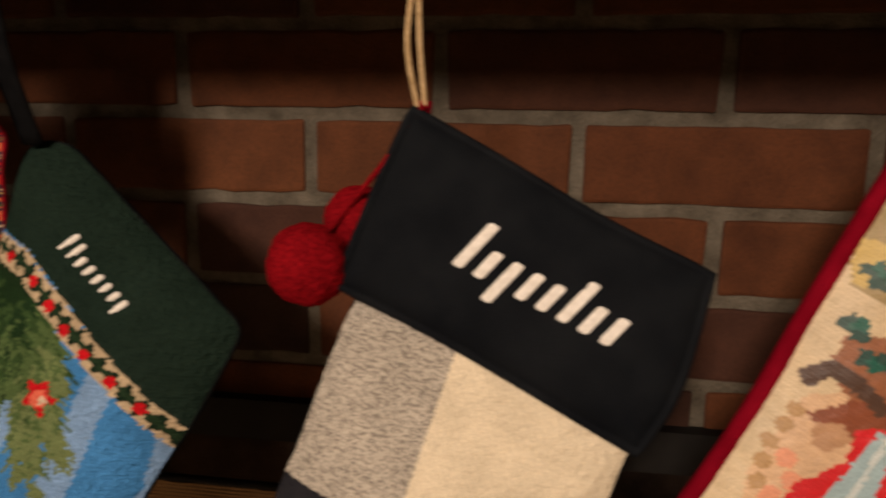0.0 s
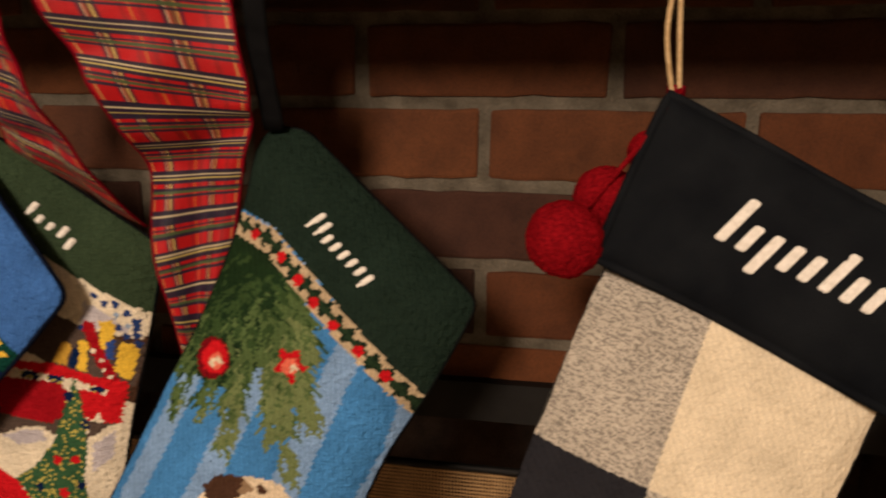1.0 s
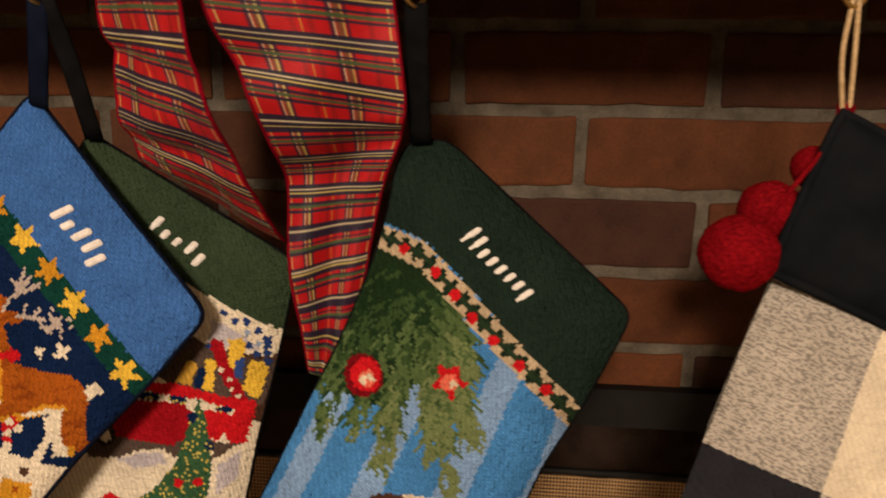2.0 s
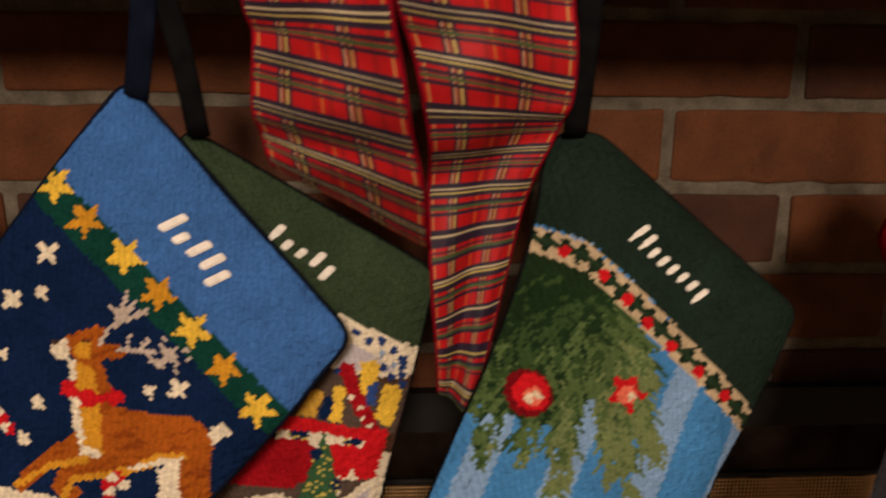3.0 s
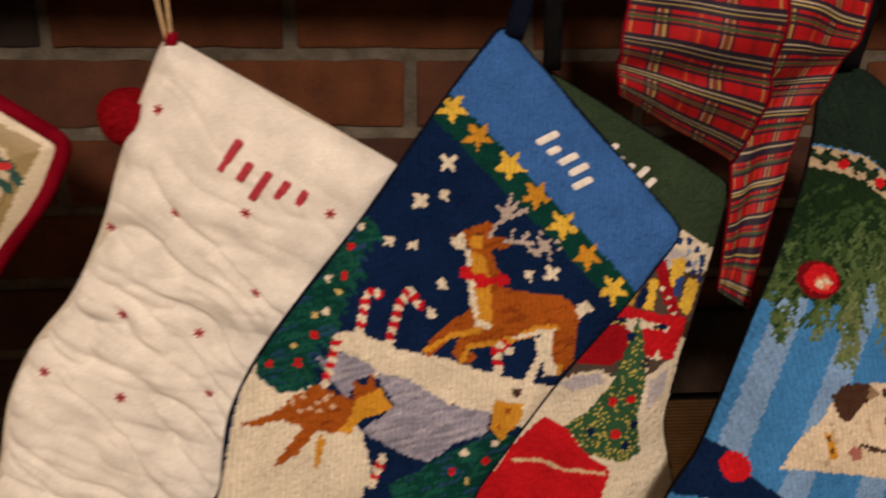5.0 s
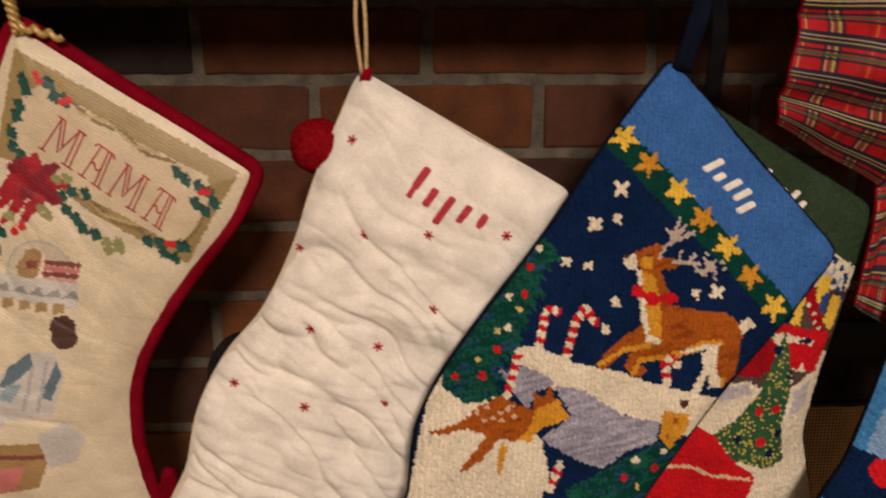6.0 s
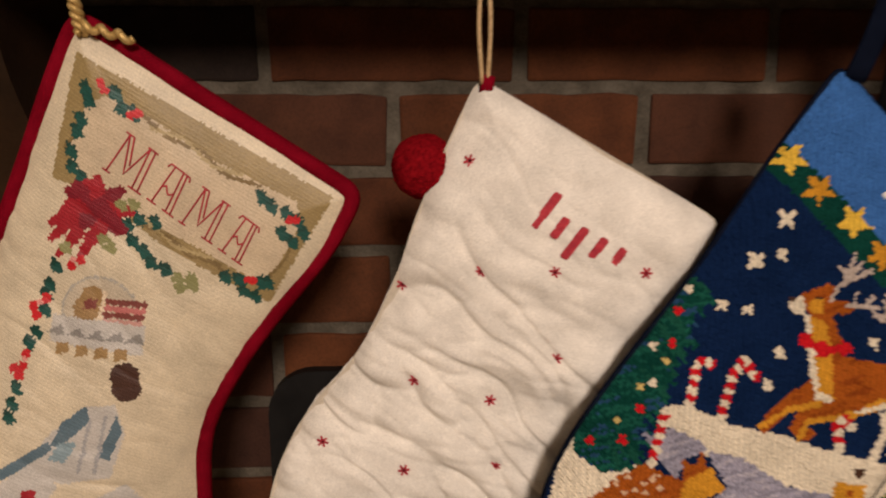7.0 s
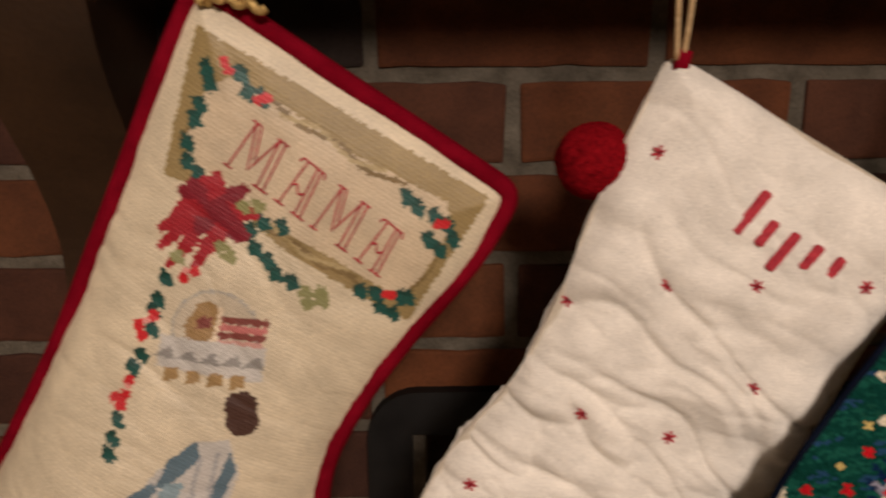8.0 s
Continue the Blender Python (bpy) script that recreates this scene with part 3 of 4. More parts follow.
    a.line(RED, 5.0, 97, 240, 79, 214, stripe=SNOW)
    a.line(RED, 5.2, 164, 151, 153, 142, 153, 137, 159, 137, stripe=SNOW)
    a.line(RED, 5.1, 165, 260, 157, 244, stripe=SNOW)
    a.poly(RUST, 80, 298, 89, 277, 90, 258, 94, 243, 107, 238, 116, 233, 107, 224, 115, 222, 111, 212, 120, 217, 137, 217, 135, 224, 130, 235, 130, 248, 123, 258, 116, 262, 119, 284, 115, 302, 111, 283, 109, 268, 95, 276, 89, 289)
    a.poly(GOLD, 117, 231, 122, 215, 137, 217, 135, 224, 130, 235, 131, 249, 124, 255, 124, 243)
    a.poly(GOLD, 118, 263, 125, 263, 135, 280, 129, 277)
    a.discs((0.62, 0.42, 0.26), 1.6, 92, 263, 94, 255, 102, 257, 103, 251, 104, 245, 111, 245, 107, 254, 104, 242, 99, 263)
    a.poly(RUST, 168, 107, 176, 94, 185, 102, 191, 115, 186, 120, 179, 117)
    a.poly(SNOW, 164, 119, 168, 107, 177, 115, 180, 128, 184, 138, 185, 148, 183, 152, 178, 137, 174, 126)
    a.discs(UMBER, 3.2, 183, 151)
    a.poly(GOLD, 177, 165, 191, 152, 199, 161, 201, 179, 189, 179)
    a.discs(RUST, 2.0, 188, 163, 192, 174)
    wool = np.all(a.c == np.array(LILAC), axis=1)
    streak = np.array([noise.noise((x / 2.5 + y / 5, y / 16, 6.0)) for x, y in zip(a.u, a.v)])
    a.put(wool & (streak > 0.12), (0.24, 0.235, 0.3))
    a.put(wool & (streak < -0.3), (0.42, 0.4, 0.46))
    fur = np.all(a.c == np.array(RUST), axis=1)
    a.put(fur & (streak > 0.25), (0.27, 0.06, 0.01))
    pine = np.all(a.c == np.array(PINE), axis=1) & (a.v > 90)
    a.put(pine & (streak > 0.15), (0.012, 0.085, 0.06))
    a.put(pine & (streak < -0.3), (0.02, 0.06, 0.13))


def paint_truck(a):
    a.put((a.v > 60) & (a.v < 110), UMBER)
    a.poly(MOSS, -15, -12, 180, -14, 195, 42, 176, 44, 120, 48, -1, 51)
    BROWN, DEEP, FROST = (0.085, 0.06, 0.048), (0.33, 0.008, 0.014), (0.5, 0.47, 0.5)
    a.poly(SNOW, -1, 51, 120, 49, 176, 45, 180, 64, 139, 78, 9, 84)
    a.poly(FROST, 134, 60, 150, 58, 172, 62, 150, 72, 139, 76)
    a.poly(BROWN, 9, 84, 139, 78, 184, 66, 192, 98, 130, 116, 30, 130)
    a.poly(YELLOW, 150, 66, 158, 61, 163, 66, 165, 83, 158, 81)
    a.poly(YELLOW, 168, 70, 181, 70, 187, 94, 175, 93)
    a.poly((0.55, 0.32, 0.05), 134, 94, 141, 93, 144, 110, 134, 113)
    a.poly(YELLOW, 143, 87, 150, 83, 159, 104, 152, 107)
    a.poly(NAVY, 142, 94, 148, 93, 152, 107, 146, 109)
    a.poly((0.03, 0.07, 0.25), 161, 77, 165, 71, 171, 86, 166, 87)
    a.discs((0.02, 0.045, 0.16), 2.6, 154, 49, 163, 51, 171, 54, 176, 63, 170, 66, 163, 63, 142, 78, 138, 52, 147, 53, 174, 58, 179, 68)
    a.discs((0.3, 0.4, 0.55), 2.2, 158, 56, 168, 59, 149, 80)
    a.line(DEEP, 8.0, 145, 74, 157, 85, 170, 94, 186, 106)
    a.discs(SNOW, 1.8, 156, 88, 164, 90, 169, 96, 175, 99, 181, 103)
    a.poly(BROWN, 90, 190, 110, 170, 144, 158, 168, 139, 197, 128, 202, 140, 176, 154, 140, 176, 110, 196)
    a.poly(RED, 155, 108, 172, 101, 187, 96, 190, 105, 196, 127, 188, 132, 180, 127, 179, 134, 169, 136)
    a.poly(RED, 94, 153, 106, 132, 134, 114, 157, 106, 155, 114, 134, 126)
    a.poly(DEEP, 94, 153, 131, 132, 146, 123, 156, 126, 160, 144, 156, 153, 140, 162, 102, 178)
    a.line(SNOW, 4.0, 112, 138, 133, 127, 152, 119, 164, 115, 176, 110)
    a.line(NAVY, 4.0, 120, 134, 128, 130)
    a.line(NAVY, 4.0, 138, 125, 145, 122)
    a.line(NAVY, 3.2, 168, 114, 175, 110)
    a.discs((0.03, 0.022, 0.02), 8.5, 111, 175)
    a.discs(SNOW, 4.8, 111, 175, 177, 146)
    a.poly(SNOW, 92, 236, 104, 200, 128, 184, 136, 172, 150, 160, 162, 160, 158, 190, 150, 208, 128, 224)
    a.poly(FROST, 128, 186, 138, 173, 152, 162, 158, 168, 142, 184)
    a.poly(SNOW, 182, 150, 194, 128, 204, 130, 224, 193, 228, 238, 206, 246, 196, 205)
    a.poly(FROST, 188, 150, 196, 134, 204, 152, 198, 170)
    a.poly(SPRUCE, 153, 114, 164, 124, 176, 138, 184, 150, 196, 179, 213, 200, 205, 212, 177, 219, 151, 209, 160, 190, 163, 165, 158, 138)
    a.discs(RED, 3.6, 172, 176, 183, 168, 188, 196)
    a.discs(NAVY, 3.4, 196, 183, 170, 203, 176, 140, 157, 128, 200, 200)
    a.poly(RED, 122, 300, 126, 240, 134, 210, 152, 210, 177, 219, 200, 222, 208, 250)
    a.line((0.7, 0.5, 0.3), 2.0, 132, 250, 150, 240, 168, 238, 196, 226)
    yel = np.random.rand(len(a.u)) < 0.16
    a.put(yel & (a.c[:, 1] > a.c[:, 0] * 2) & (a.v > 110), (0.5, 0.42, 0.1))


def paint_branch(a):
    a.u = a.u - 14 * np.exp(-np.abs(197 - a.u) / 35)
    lean = a.u - 0.28 * (a.v - 60)
    band = (lean + 4) % 44
    a.put(band < 17, PALE)
    a.poly((0.014, 0.03, 0.013), 22, 70, 46, 60, 76, 57, 92, 66, 102, 90, 104, 120, 92, 146, 66, 150, 48, 134)
    pick = random.Random(8)
    limbs = ((28, 72, 52, 150), (38, 66, 60, 164), (46, 62, 80, 182), (54, 62, 98, 166), (62, 60, 126, 170), (70, 58, 140, 140), (78, 58, 163, 148), (84, 60, 153, 116), (88, 60, 120, 84), (66, 60, 110, 146), (80, 58, 138, 108), (72, 60, 128, 126))
    for tone, reach in ((0, 18.0), (1, 15.0), (2, 12.0)):
        for x0, y0, x1, y1 in limbs:
            way = math.atan2(y1 - y0, x1 - x0)
            for k in range(42):
                f = pick.uniform(0.05, 0.97)
                x, y = x0 + (x1 - x0) * f + pick.uniform(-6, 6), y0 + (y1 - y0) * f + pick.uniform(-3, 3)
                turn = way + pick.choice((-1, 1)) * pick.uniform(0.2, 0.95) * (1.1 - 0.5 * f)
                size = reach * pick.uniform(0.6, 1.1) * (1 - 0.4 * f)
                light = 0.35 * f + (x - 45) / 95 + pick.uniform(-0.35, 0.35) + 0.12 * (tone - 1)
                shade = (0.014, 0.032, 0.013) if light < 0.36 else (0.036, 0.07, 0.024) if light < 0.66 else (0.08, 0.128, 0.046) if light < 1.08 else (0.15, 0.195, 0.08)
                a.stroke(shade, 2.2, x, y, x + size * math.cos(turn), y + size * math.sin(turn))
    a.poly(FOREST, -20, -30, 200, -40, 200, 56, 169, 55, 84, 46, 50, 44, 12, 56)
    a.poly((0.5, 0.39, 0.25), 16, 57, 50, 45, 84, 47, 169, 54, 200, 55, 200, 70, 172, 68, 97, 63, 59, 59, 21, 71)
    a.line((0.012, 0.024, 0.014), 10.5, 20, 62, 53, 52, 90, 55, 171, 61, 195, 63, gaps=10)
    a.line((0.02, 0.04, 0.02), 3.0, 20, 62, 53, 52, 90, 55, 171, 61, 195, 63)
    a.discs(RED, 3.4, 43, 57, 68, 54, 86, 56, 103, 59, 121, 60, 141, 61, 161, 61)
    a.discs((0.16, 0.006, 0.01), 13.0, 78, 132)
    a.discs(RED, 10.2, 79, 131)
    a.stars(RED, 11.0, 118, 96)
    a.discs(RED, 6.8, 118, 96)
    a.discs((0.75, 0.16, 0.1), 5.2, 81, 132, 119, 97)
    a.discs(CREAM, 2.6, 83, 130, 80, 135, 121, 96)
    a.poly(CREAM, 133, 250, 130, 230, 134, 206, 131, 190, 134, 176, 147, 162, 160, 154, 178, 159, 205, 192)
    a.poly(UMBER, 129, 191, 132, 177, 143, 167, 151, 169, 147, 184, 148, 196, 143, 199)
    a.poly((0.3, 0.2, 0.12), 143, 167, 152, 168, 148, 178)
    a.discs(UMBER, 2.8, 166, 178, 155, 165)
    a.discs((0.4, 0.16, 0.12), 4.4, 162, 210)
    a.line(UMBER, 1.8, 162, 203, 172, 198, 182, 184)
    a.line((0.5, 0.4, 0.26), 1.8, 140, 205, 150, 214, 152, 228)
    a.line((0.5, 0.4, 0.26), 1.8, 156, 188, 164, 194)
    a.poly(GOLD, 139, 212, 145, 211, 156, 219, 153, 225)
    a.discs(UMBER, 1.6, 144, 214, 150, 219)
    a.poly(NAVY, 76, 277, 81, 268, 101, 261, 125, 266, 153, 263, 94, 310)
    a.discs(RED, 9.7, 112, 268)


def paint_sampler(a):
    TEAL, BRANCH, BRICKY = (0.008, 0.075, 0.06), (0.2, 0.135, 0.05), (0.2, 0.05, 0.04)
    a.poly(KHAKI, 5, 12, 168, 8, 168, 87, 24, 83)
    a.poly((0.58, 0.475, 0.325), 23, 34, 30, 25, 46, 22, 92, 25, 150, 21, 160, 30, 161, 66, 154, 77, 110, 76, 60, 77, 32, 73, 24, 55)
    a.poly(LINEN, 24, 84, 52, 77, 84, 83, 110, 88, 128, 95, 60, 99)
    a.line(BRANCH, 1.5, 52, 23, 70, 27, 92, 24, 108, 29, 128, 24)
    a.line((0.42, 0.33, 0.16), 1.3, 60, 27, 78, 23, 98, 28, 116, 24)
    a.line(BRANCH, 1.5, 80, 80, 98, 78, 112, 83, 130, 79, 138, 83)
    a.line((0.42, 0.33, 0.16), 1.3, 82, 77, 104, 82, 126, 77)
    a.line(BRANCH, 1.4, 161, 44, 163, 56, 160, 70)
    a.line(BRANCH, 1.4, 23, 42, 25, 56, 23, 64)
    for tone, turn in ((PINE, 0.0), (TEAL, 2.2)):
        a.leaf(tone, 4.7, *(q + turn for q in (18, 26, 22, 31, 33, 20, 40, 25, 47, 24, 23, 43, 24, 50, 26, 62, 31, 70, 38, 73, 77, 77, 86, 74, 73, 84, 80, 91, 88, 93, 95, 97, 104, 97, 131, 28, 139, 30, 148, 29, 156, 30, 163, 35, 152, 41, 160, 43, 137, 83, 144, 80, 156, 76, 160, 74, 158, 86, 150, 86)))
        a.leaf(tone, 4.5, *(q + turn for q in (49, 128, 51, 140, 52, 147, 56, 155, 58, 170, 57, 178, 64, 206, 67, 216, 69, 224)))
    a.discs(RED, 2.6, 25, 20, 28, 22, 47, 27, 50, 24, 153, 33, 156, 31, 150, 79, 153, 78)
    for u, v, turn in ((54, 88, 0.2), (56, 84, 1.1)):
        for k in range(8):
            w = turn + k * math.tau / 8
            a.stroke(CRIMSON if (k + (u > 55)) % 2 else (0.2, 0.008, 0.02), 9.5, u, v, u + 18 * math.cos(w), v + 16 * math.sin(w))
    for q in ((46, 100, 40, 116), (52, 104, 48, 122), (60, 102, 60, 118), (42, 98, 36, 108)):
        a.stroke(CRIMSON, 6.5, *q)
    a.leaf(SAGE, 5.0, 66, 76, 72, 72, 66, 100, 72, 102, 50, 116, 114, 99, 121, 95, 118, 104, 124, 99)
    a.discs(RED, 3.0, 61, 118, 58, 124, 54, 150, 50, 158, 54, 162, 60, 186, 62, 194, 58, 198, 63, 200)
    a.discs((0.72, 0.3, 0.26), 1.8, 52, 154, 61, 190, 57, 120)
    # the glass dome on its lace shelf
    a.discs((0.42, 0.4, 0.35), 22.5, 85, 141)
    a.discs((0.56, 0.49, 0.37), 21.0, 85, 141)
    a.poly(OLIVE, 70, 132, 77, 127, 83, 131, 88, 138, 84, 148, 74, 152, 70, 146)
    a.poly(BRICKY, 74, 138, 80, 135, 82, 141, 76, 144)
    a.line(CREAM, 1.8, 82, 128, 88, 150)
    for k, tone in enumerate((BRICKY, ROSE, BRICKY, (0.55, 0.3, 0.26), BRICKY)):
        a.line(tone, 3.0, 86 + 1.2 * k, 133 + 4.2 * k, 105 + 1.2 * k, 124 + 4.2 * k)
    a.poly(SILVER, 62, 156, 112, 136, 119, 154, 68, 172)
    for k in range(5):
        x, y = 68 + 10.5 * k, 164 - 4.2 * k
        a.poly((0.27, 0.26, 0.24), x - 4, y + 4, x + 1, y - 5, x + 7, y)
        if k < 4:
            a.poly((0.34, 0.22, 0.09), x + 4, y + 6, x + 10, y + 3, x + 13, y + 8, x + 7, y + 14)
    # plain stitched shapes below it
    a.discs((0.06, 0.026, 0.018), 8.5, 116, 170, 121, 178)
    a.poly(SILVER, 104, 200, 120, 190, 134, 205, 140, 236, 118, 250, 92, 252, 96, 222)
    a.poly(DUSK, 98, 214, 106, 198, 112, 206, 106, 226, 100, 230)
    a.poly(DUSK, 124, 196, 132, 204, 134, 226, 127, 226)
    a.poly((0.24, 0.34, 0.38), 103, 226, 112, 222, 112, 236, 103, 238)
    a.line(DUSK, 5.5, 60, 300, 80, 266, 98, 232)
    a.poly(SILVER, 72, 292, 94, 246, 116, 252, 108, 300)
    a.line((0.36, 0.36, 0.36), 1.3, 112, 206, 122, 240)
    a.line((0.36, 0.36, 0.36), 1.3, 119, 200, 130, 236)
    a.poly(OLIVE, 98, 304, 104, 276, 150, 256, 158, 292, 111, 326)
    a.line(BRICKY, 3.0, 104, 288, 130, 276, 152, 268)
    a.poly(SILVER, 138, 254, 150, 238, 168, 246, 171, 264, 157, 276)
    a.poly(CRIMSON, 99, 262, 106, 258, 110, 268, 103, 274)
    a.poly(ROSE, 120, 292, 142, 280, 145, 300, 127, 312)


def paint_quilt(a):
    pass


def paint_checks(a):
    a.u, a.v = a.cell
    d = 0.12 * (a.v - 90)
    right = a.u - d > 77 + 0.06 * (a.v - 90)
    low = a.v > 203 - 0.14 * a.u
    fleck = np.array([0.5 + 0.55 * noise.noise((x / 3.6, y / 0.85, 2.0)) for x, y in zip(a.u, a.v)]) + np.random.uniform(-0.2, 0.2, len(a.u))
    grey = np.where((fleck < 0.42)[:, None], (0.23, 0.21, 0.18), (0.45, 0.41, 0.345))
    a.c[:] = grey
    a.put(right & ~low, (0.7, 0.61, 0.45))
    a.put(~right & low, (0.02, 0.02, 0.024))
    a.put(a.v > 305, (0.72, 0.61, 0.43))


def paint_patches(a):
    SAND, BROWN, CLAY = (0.6, 0.4, 0.24), (0.26, 0.1, 0.045), (0.2, 0.055, 0.022)
    a.poly(KHAKI, 10, 22, 172, 18, 172, 104, 60, 112, 18, 112, 8, 92)
    a.poly(LINEN, 38, 36, 156, 34, 152, 84, 46, 88)
    a.poly((0.5, 0.36, 0.1), 8, 90, 36, 84, 40, 104, 18, 111)
    a.poly(SAND, 30, 168, 44, 156, 60, 168, 70, 196, 62, 240, 50, 260, 30, 214)
    a.poly(BROWN, 29, 134, 44, 124, 84, 120, 92, 150, 60, 166, 30, 150)
    a.poly(CLAY, 36, 174, 48, 158, 90, 140, 100, 158, 66, 166, 50, 182)
    a.poly((0.42, 0.24, 0.13), 40, 176, 52, 170, 60, 174, 52, 186, 46, 186)
    a.line(UMBER, 7.5, 27, 159, 33, 149, 44, 150, 60, 154)
    a.line((0.14, 0.05, 0.03), 4.0, 44, 138, 60, 134, 78, 128)
    a.leaf(PINE, 6.5, 22, 101, 27, 104, 28, 127, 33, 129, 42, 138, 48, 135, 52, 116)
    a.leaf((0.01, 0.1, 0.07), 5.0, 25, 99, 31, 126, 46, 139)
    a.discs(RED, 3.0, 28, 96, 58, 112)
    a.discs((0.4, 0.24, 0.1), 4.0, 31, 176, 31, 185, 30, 196, 33, 206, 36, 216)
    a.discs((0.68, 0.3, 0.18), 5.0, 40, 198, 48, 206, 44, 218)
    a.poly(RED, 57, 168, 66, 162, 110, 150, 120, 250, 70, 290, 48, 250, 50, 206, 62, 184)
    a.poly((0.3, 0.42, 0.45), 66, 164, 76, 160, 84, 200, 82, 290, 60, 290, 64, 200)
    a.line((0.5, 0.56, 0.55), 2.0, 71, 165, 74, 200, 70, 260)
    a.poly(UMBER, 60, 300, 150, 290, 160, 330, 60, 340)


def stocking(origin, lean, tip, left, right, mat, paint, ground, label, cell=1.7, depth=12.0, soft=16.0, wave=1.2, fold=60.0, seed=1.0, dents=(), crease=0.0, grain=0.2, trim=None, radius=0.003, lots=0.1, back=BLACK_CLOTH, belly=None):
    top = thing("christmas_stocking", hung(origin, lean, tip), label, "christmas stocking", "stockings under the mantel")
    p = Panel(outline_of(left, right), depth, soft, wave, fold, seed, dents, crease, grain, belly)
    panel_part("front_panel", p, cell, mat, top, paint, ground, lots=lots)
    panel_part("back_panel", p, 7.0, back, top, back=True)
    if trim:
        rim(p, radius, trim, top)
    return top, p


# blue reindeer stocking
deer_sock, kp = stocking((-0.2568, -0.1846, 1.257), 49.94, 0.2, (-5, 0, 10, 68, 32, 151, 42, 202, 54, 255, 64, 283, 77, 306, 108, 338), (177, -3, 188, 58, 196, 121, 208, 180, 216, 216), NEEDLEPOINT, paint_deer, NAVY, "blue and navy needlepoint stocking with leaping reindeer and gold stars", depth=6.0, soft=8.0, trim=NAVY_CLOTH, radius=0.0019, seed=2.0)
bars(kp, deer_sock, WHITE_THREAD, 64, 36, 112, 31, 15, (CAP, LOW, TALL, TALL, TAIL))
# green truck stocking, behind the blue one
truck_sock, mp = stocking((-0.2296, -0.1757, 1.2358), 31.8, 0.05, (-3, 3, 2, 58, 14, 111, 27, 170, 40, 222, 52, 261), (160, -1, 175, 42, 184, 69, 198, 114, 214, 159, 217, 171), NEEDLEPOINT, paint_truck, SNOW, "green-cuffed needlepoint stocking with red truck and tree, behind the reindeer one", trim=BLACK_CLOTH, radius=0.0015, seed=5.0)
bars(mp, truck_sock, WHITE_THREAD, 64, 32, 110, 33, 12, (CAP, LOW, LOW, TALL, TAIL))
# dark green stocking with evergreen branches
branch_sock, sp = stocking((-0.0152, -0.173, 1.2381), 40.68, 0.25, (16, -13, -3, 9, 24, 59, 48, 119, 65, 178, 80, 228, 93, 275), (176, -10, 191, 50, 199, 96, 213, 140, 231, 172), NEEDLEPOINT, paint_branch, SKY, "dark green and blue needlepoint stocking with evergreen branches and white dog", depth=21.0, soft=24.0, trim=BLACK_CLOTH, radius=0.0015, seed=8.0)
bars(sp, branch_sock, WHITE_THREAD, 63, 30, 121, 30, 15, (CAP, TALL, LOW, LOW, LOW, LOW, LOW, TAIL))
# cross-stitched sampler stocking
sampler_sock, ap = stocking((-0.6997, -0.1895, 1.2785), 32.7, -0.08, (-5, -3, -2, 38, 3, 80, 9, 140, 15, 204, 17, 281), (179, 0, 181, 42, 174, 102, 172, 152, 178, 197, 203, 246), CANVAS, paint_sampler, LINEN, "cream cross-stitched stocking with red velvet piping and holly frame", cell=1.1, wave=2.0, fold=75.0, crease=0.9, grain=0.05, trim=RED_VELVET, radius=0.0055, seed=11.0, lots=0.05, back=RED_VELVET, belly=(50, 340, 40, 105))
# a second sampler stocking on the far side
patch_sock, xp = stocking((0.481, -0.195, 1.283), 30.0, 0.1, (0, 2, 4, 33, 7, 75, 12, 135, 18, 197, 19, 272), (179, 0, 190, 48, 181, 114, 182, 172, 191, 215, 217, 253), CANVAS, paint_patches, (0.58, 0.46, 0.29), "cream needlepoint stocking with red velvet piping and patchwork picture", cell=1.6, wave=1.5, trim=RED_VELVET, radius=0.0048, seed=14.0, lots=0.06, back=RED_VELVET)
# quilted white stocking
TIES = ((17, 42), (56, 95), (95, 73), (143, 46), (21, 128), (56, 174), (105, 164), (125, 119), (27, 239), (80, 229), (131, 200))
quilted_sock, pp = stocking((-0.4746, -0.196, 1.2494), 30.53, 0.0, (-3, -2, 6, 81, 15, 127, 18, 182, 10, 226, 12, 275, 26, 321), (171, -4, 172, 32, 171, 76, 178, 142, 179, 183, 185, 233), QUILT, paint_quilt, (0.8, 0.76, 0.68), "quilted white cotton stocking with red tie stitches and a red pompom", cell=1.6, depth=16.0, soft=9.0, wave=5.0, fold=62.0, crease=4.6, grain=0.02, dents=TIES, seed=17.0, lots=0.03, back=LINING)
bars(pp, quilted_sock, RED_THREAD, 62, 57, 128, 54, 25, (CAP, LOW, TAIL, LOW, LOW), slant=0.1, thick=0.42)
for u, v in TIES:
    bm = bmesh.new()
    for k in range(3):
        r = Matrix.Translation((u / 1000, pp.y(u, v) - 0.0006, -v / 1000)) @ Matrix.Rotation(k * math.pi / 3 + u, 4, "Y")
        bmesh.ops.create_cube(bm, size=1, matrix=r @ Matrix.Diagonal((0.0075, 0.0009, 0.0013, 1)))
    part("tie_stitch", bm, RED_THREAD, quilted_sock, smooth=False)
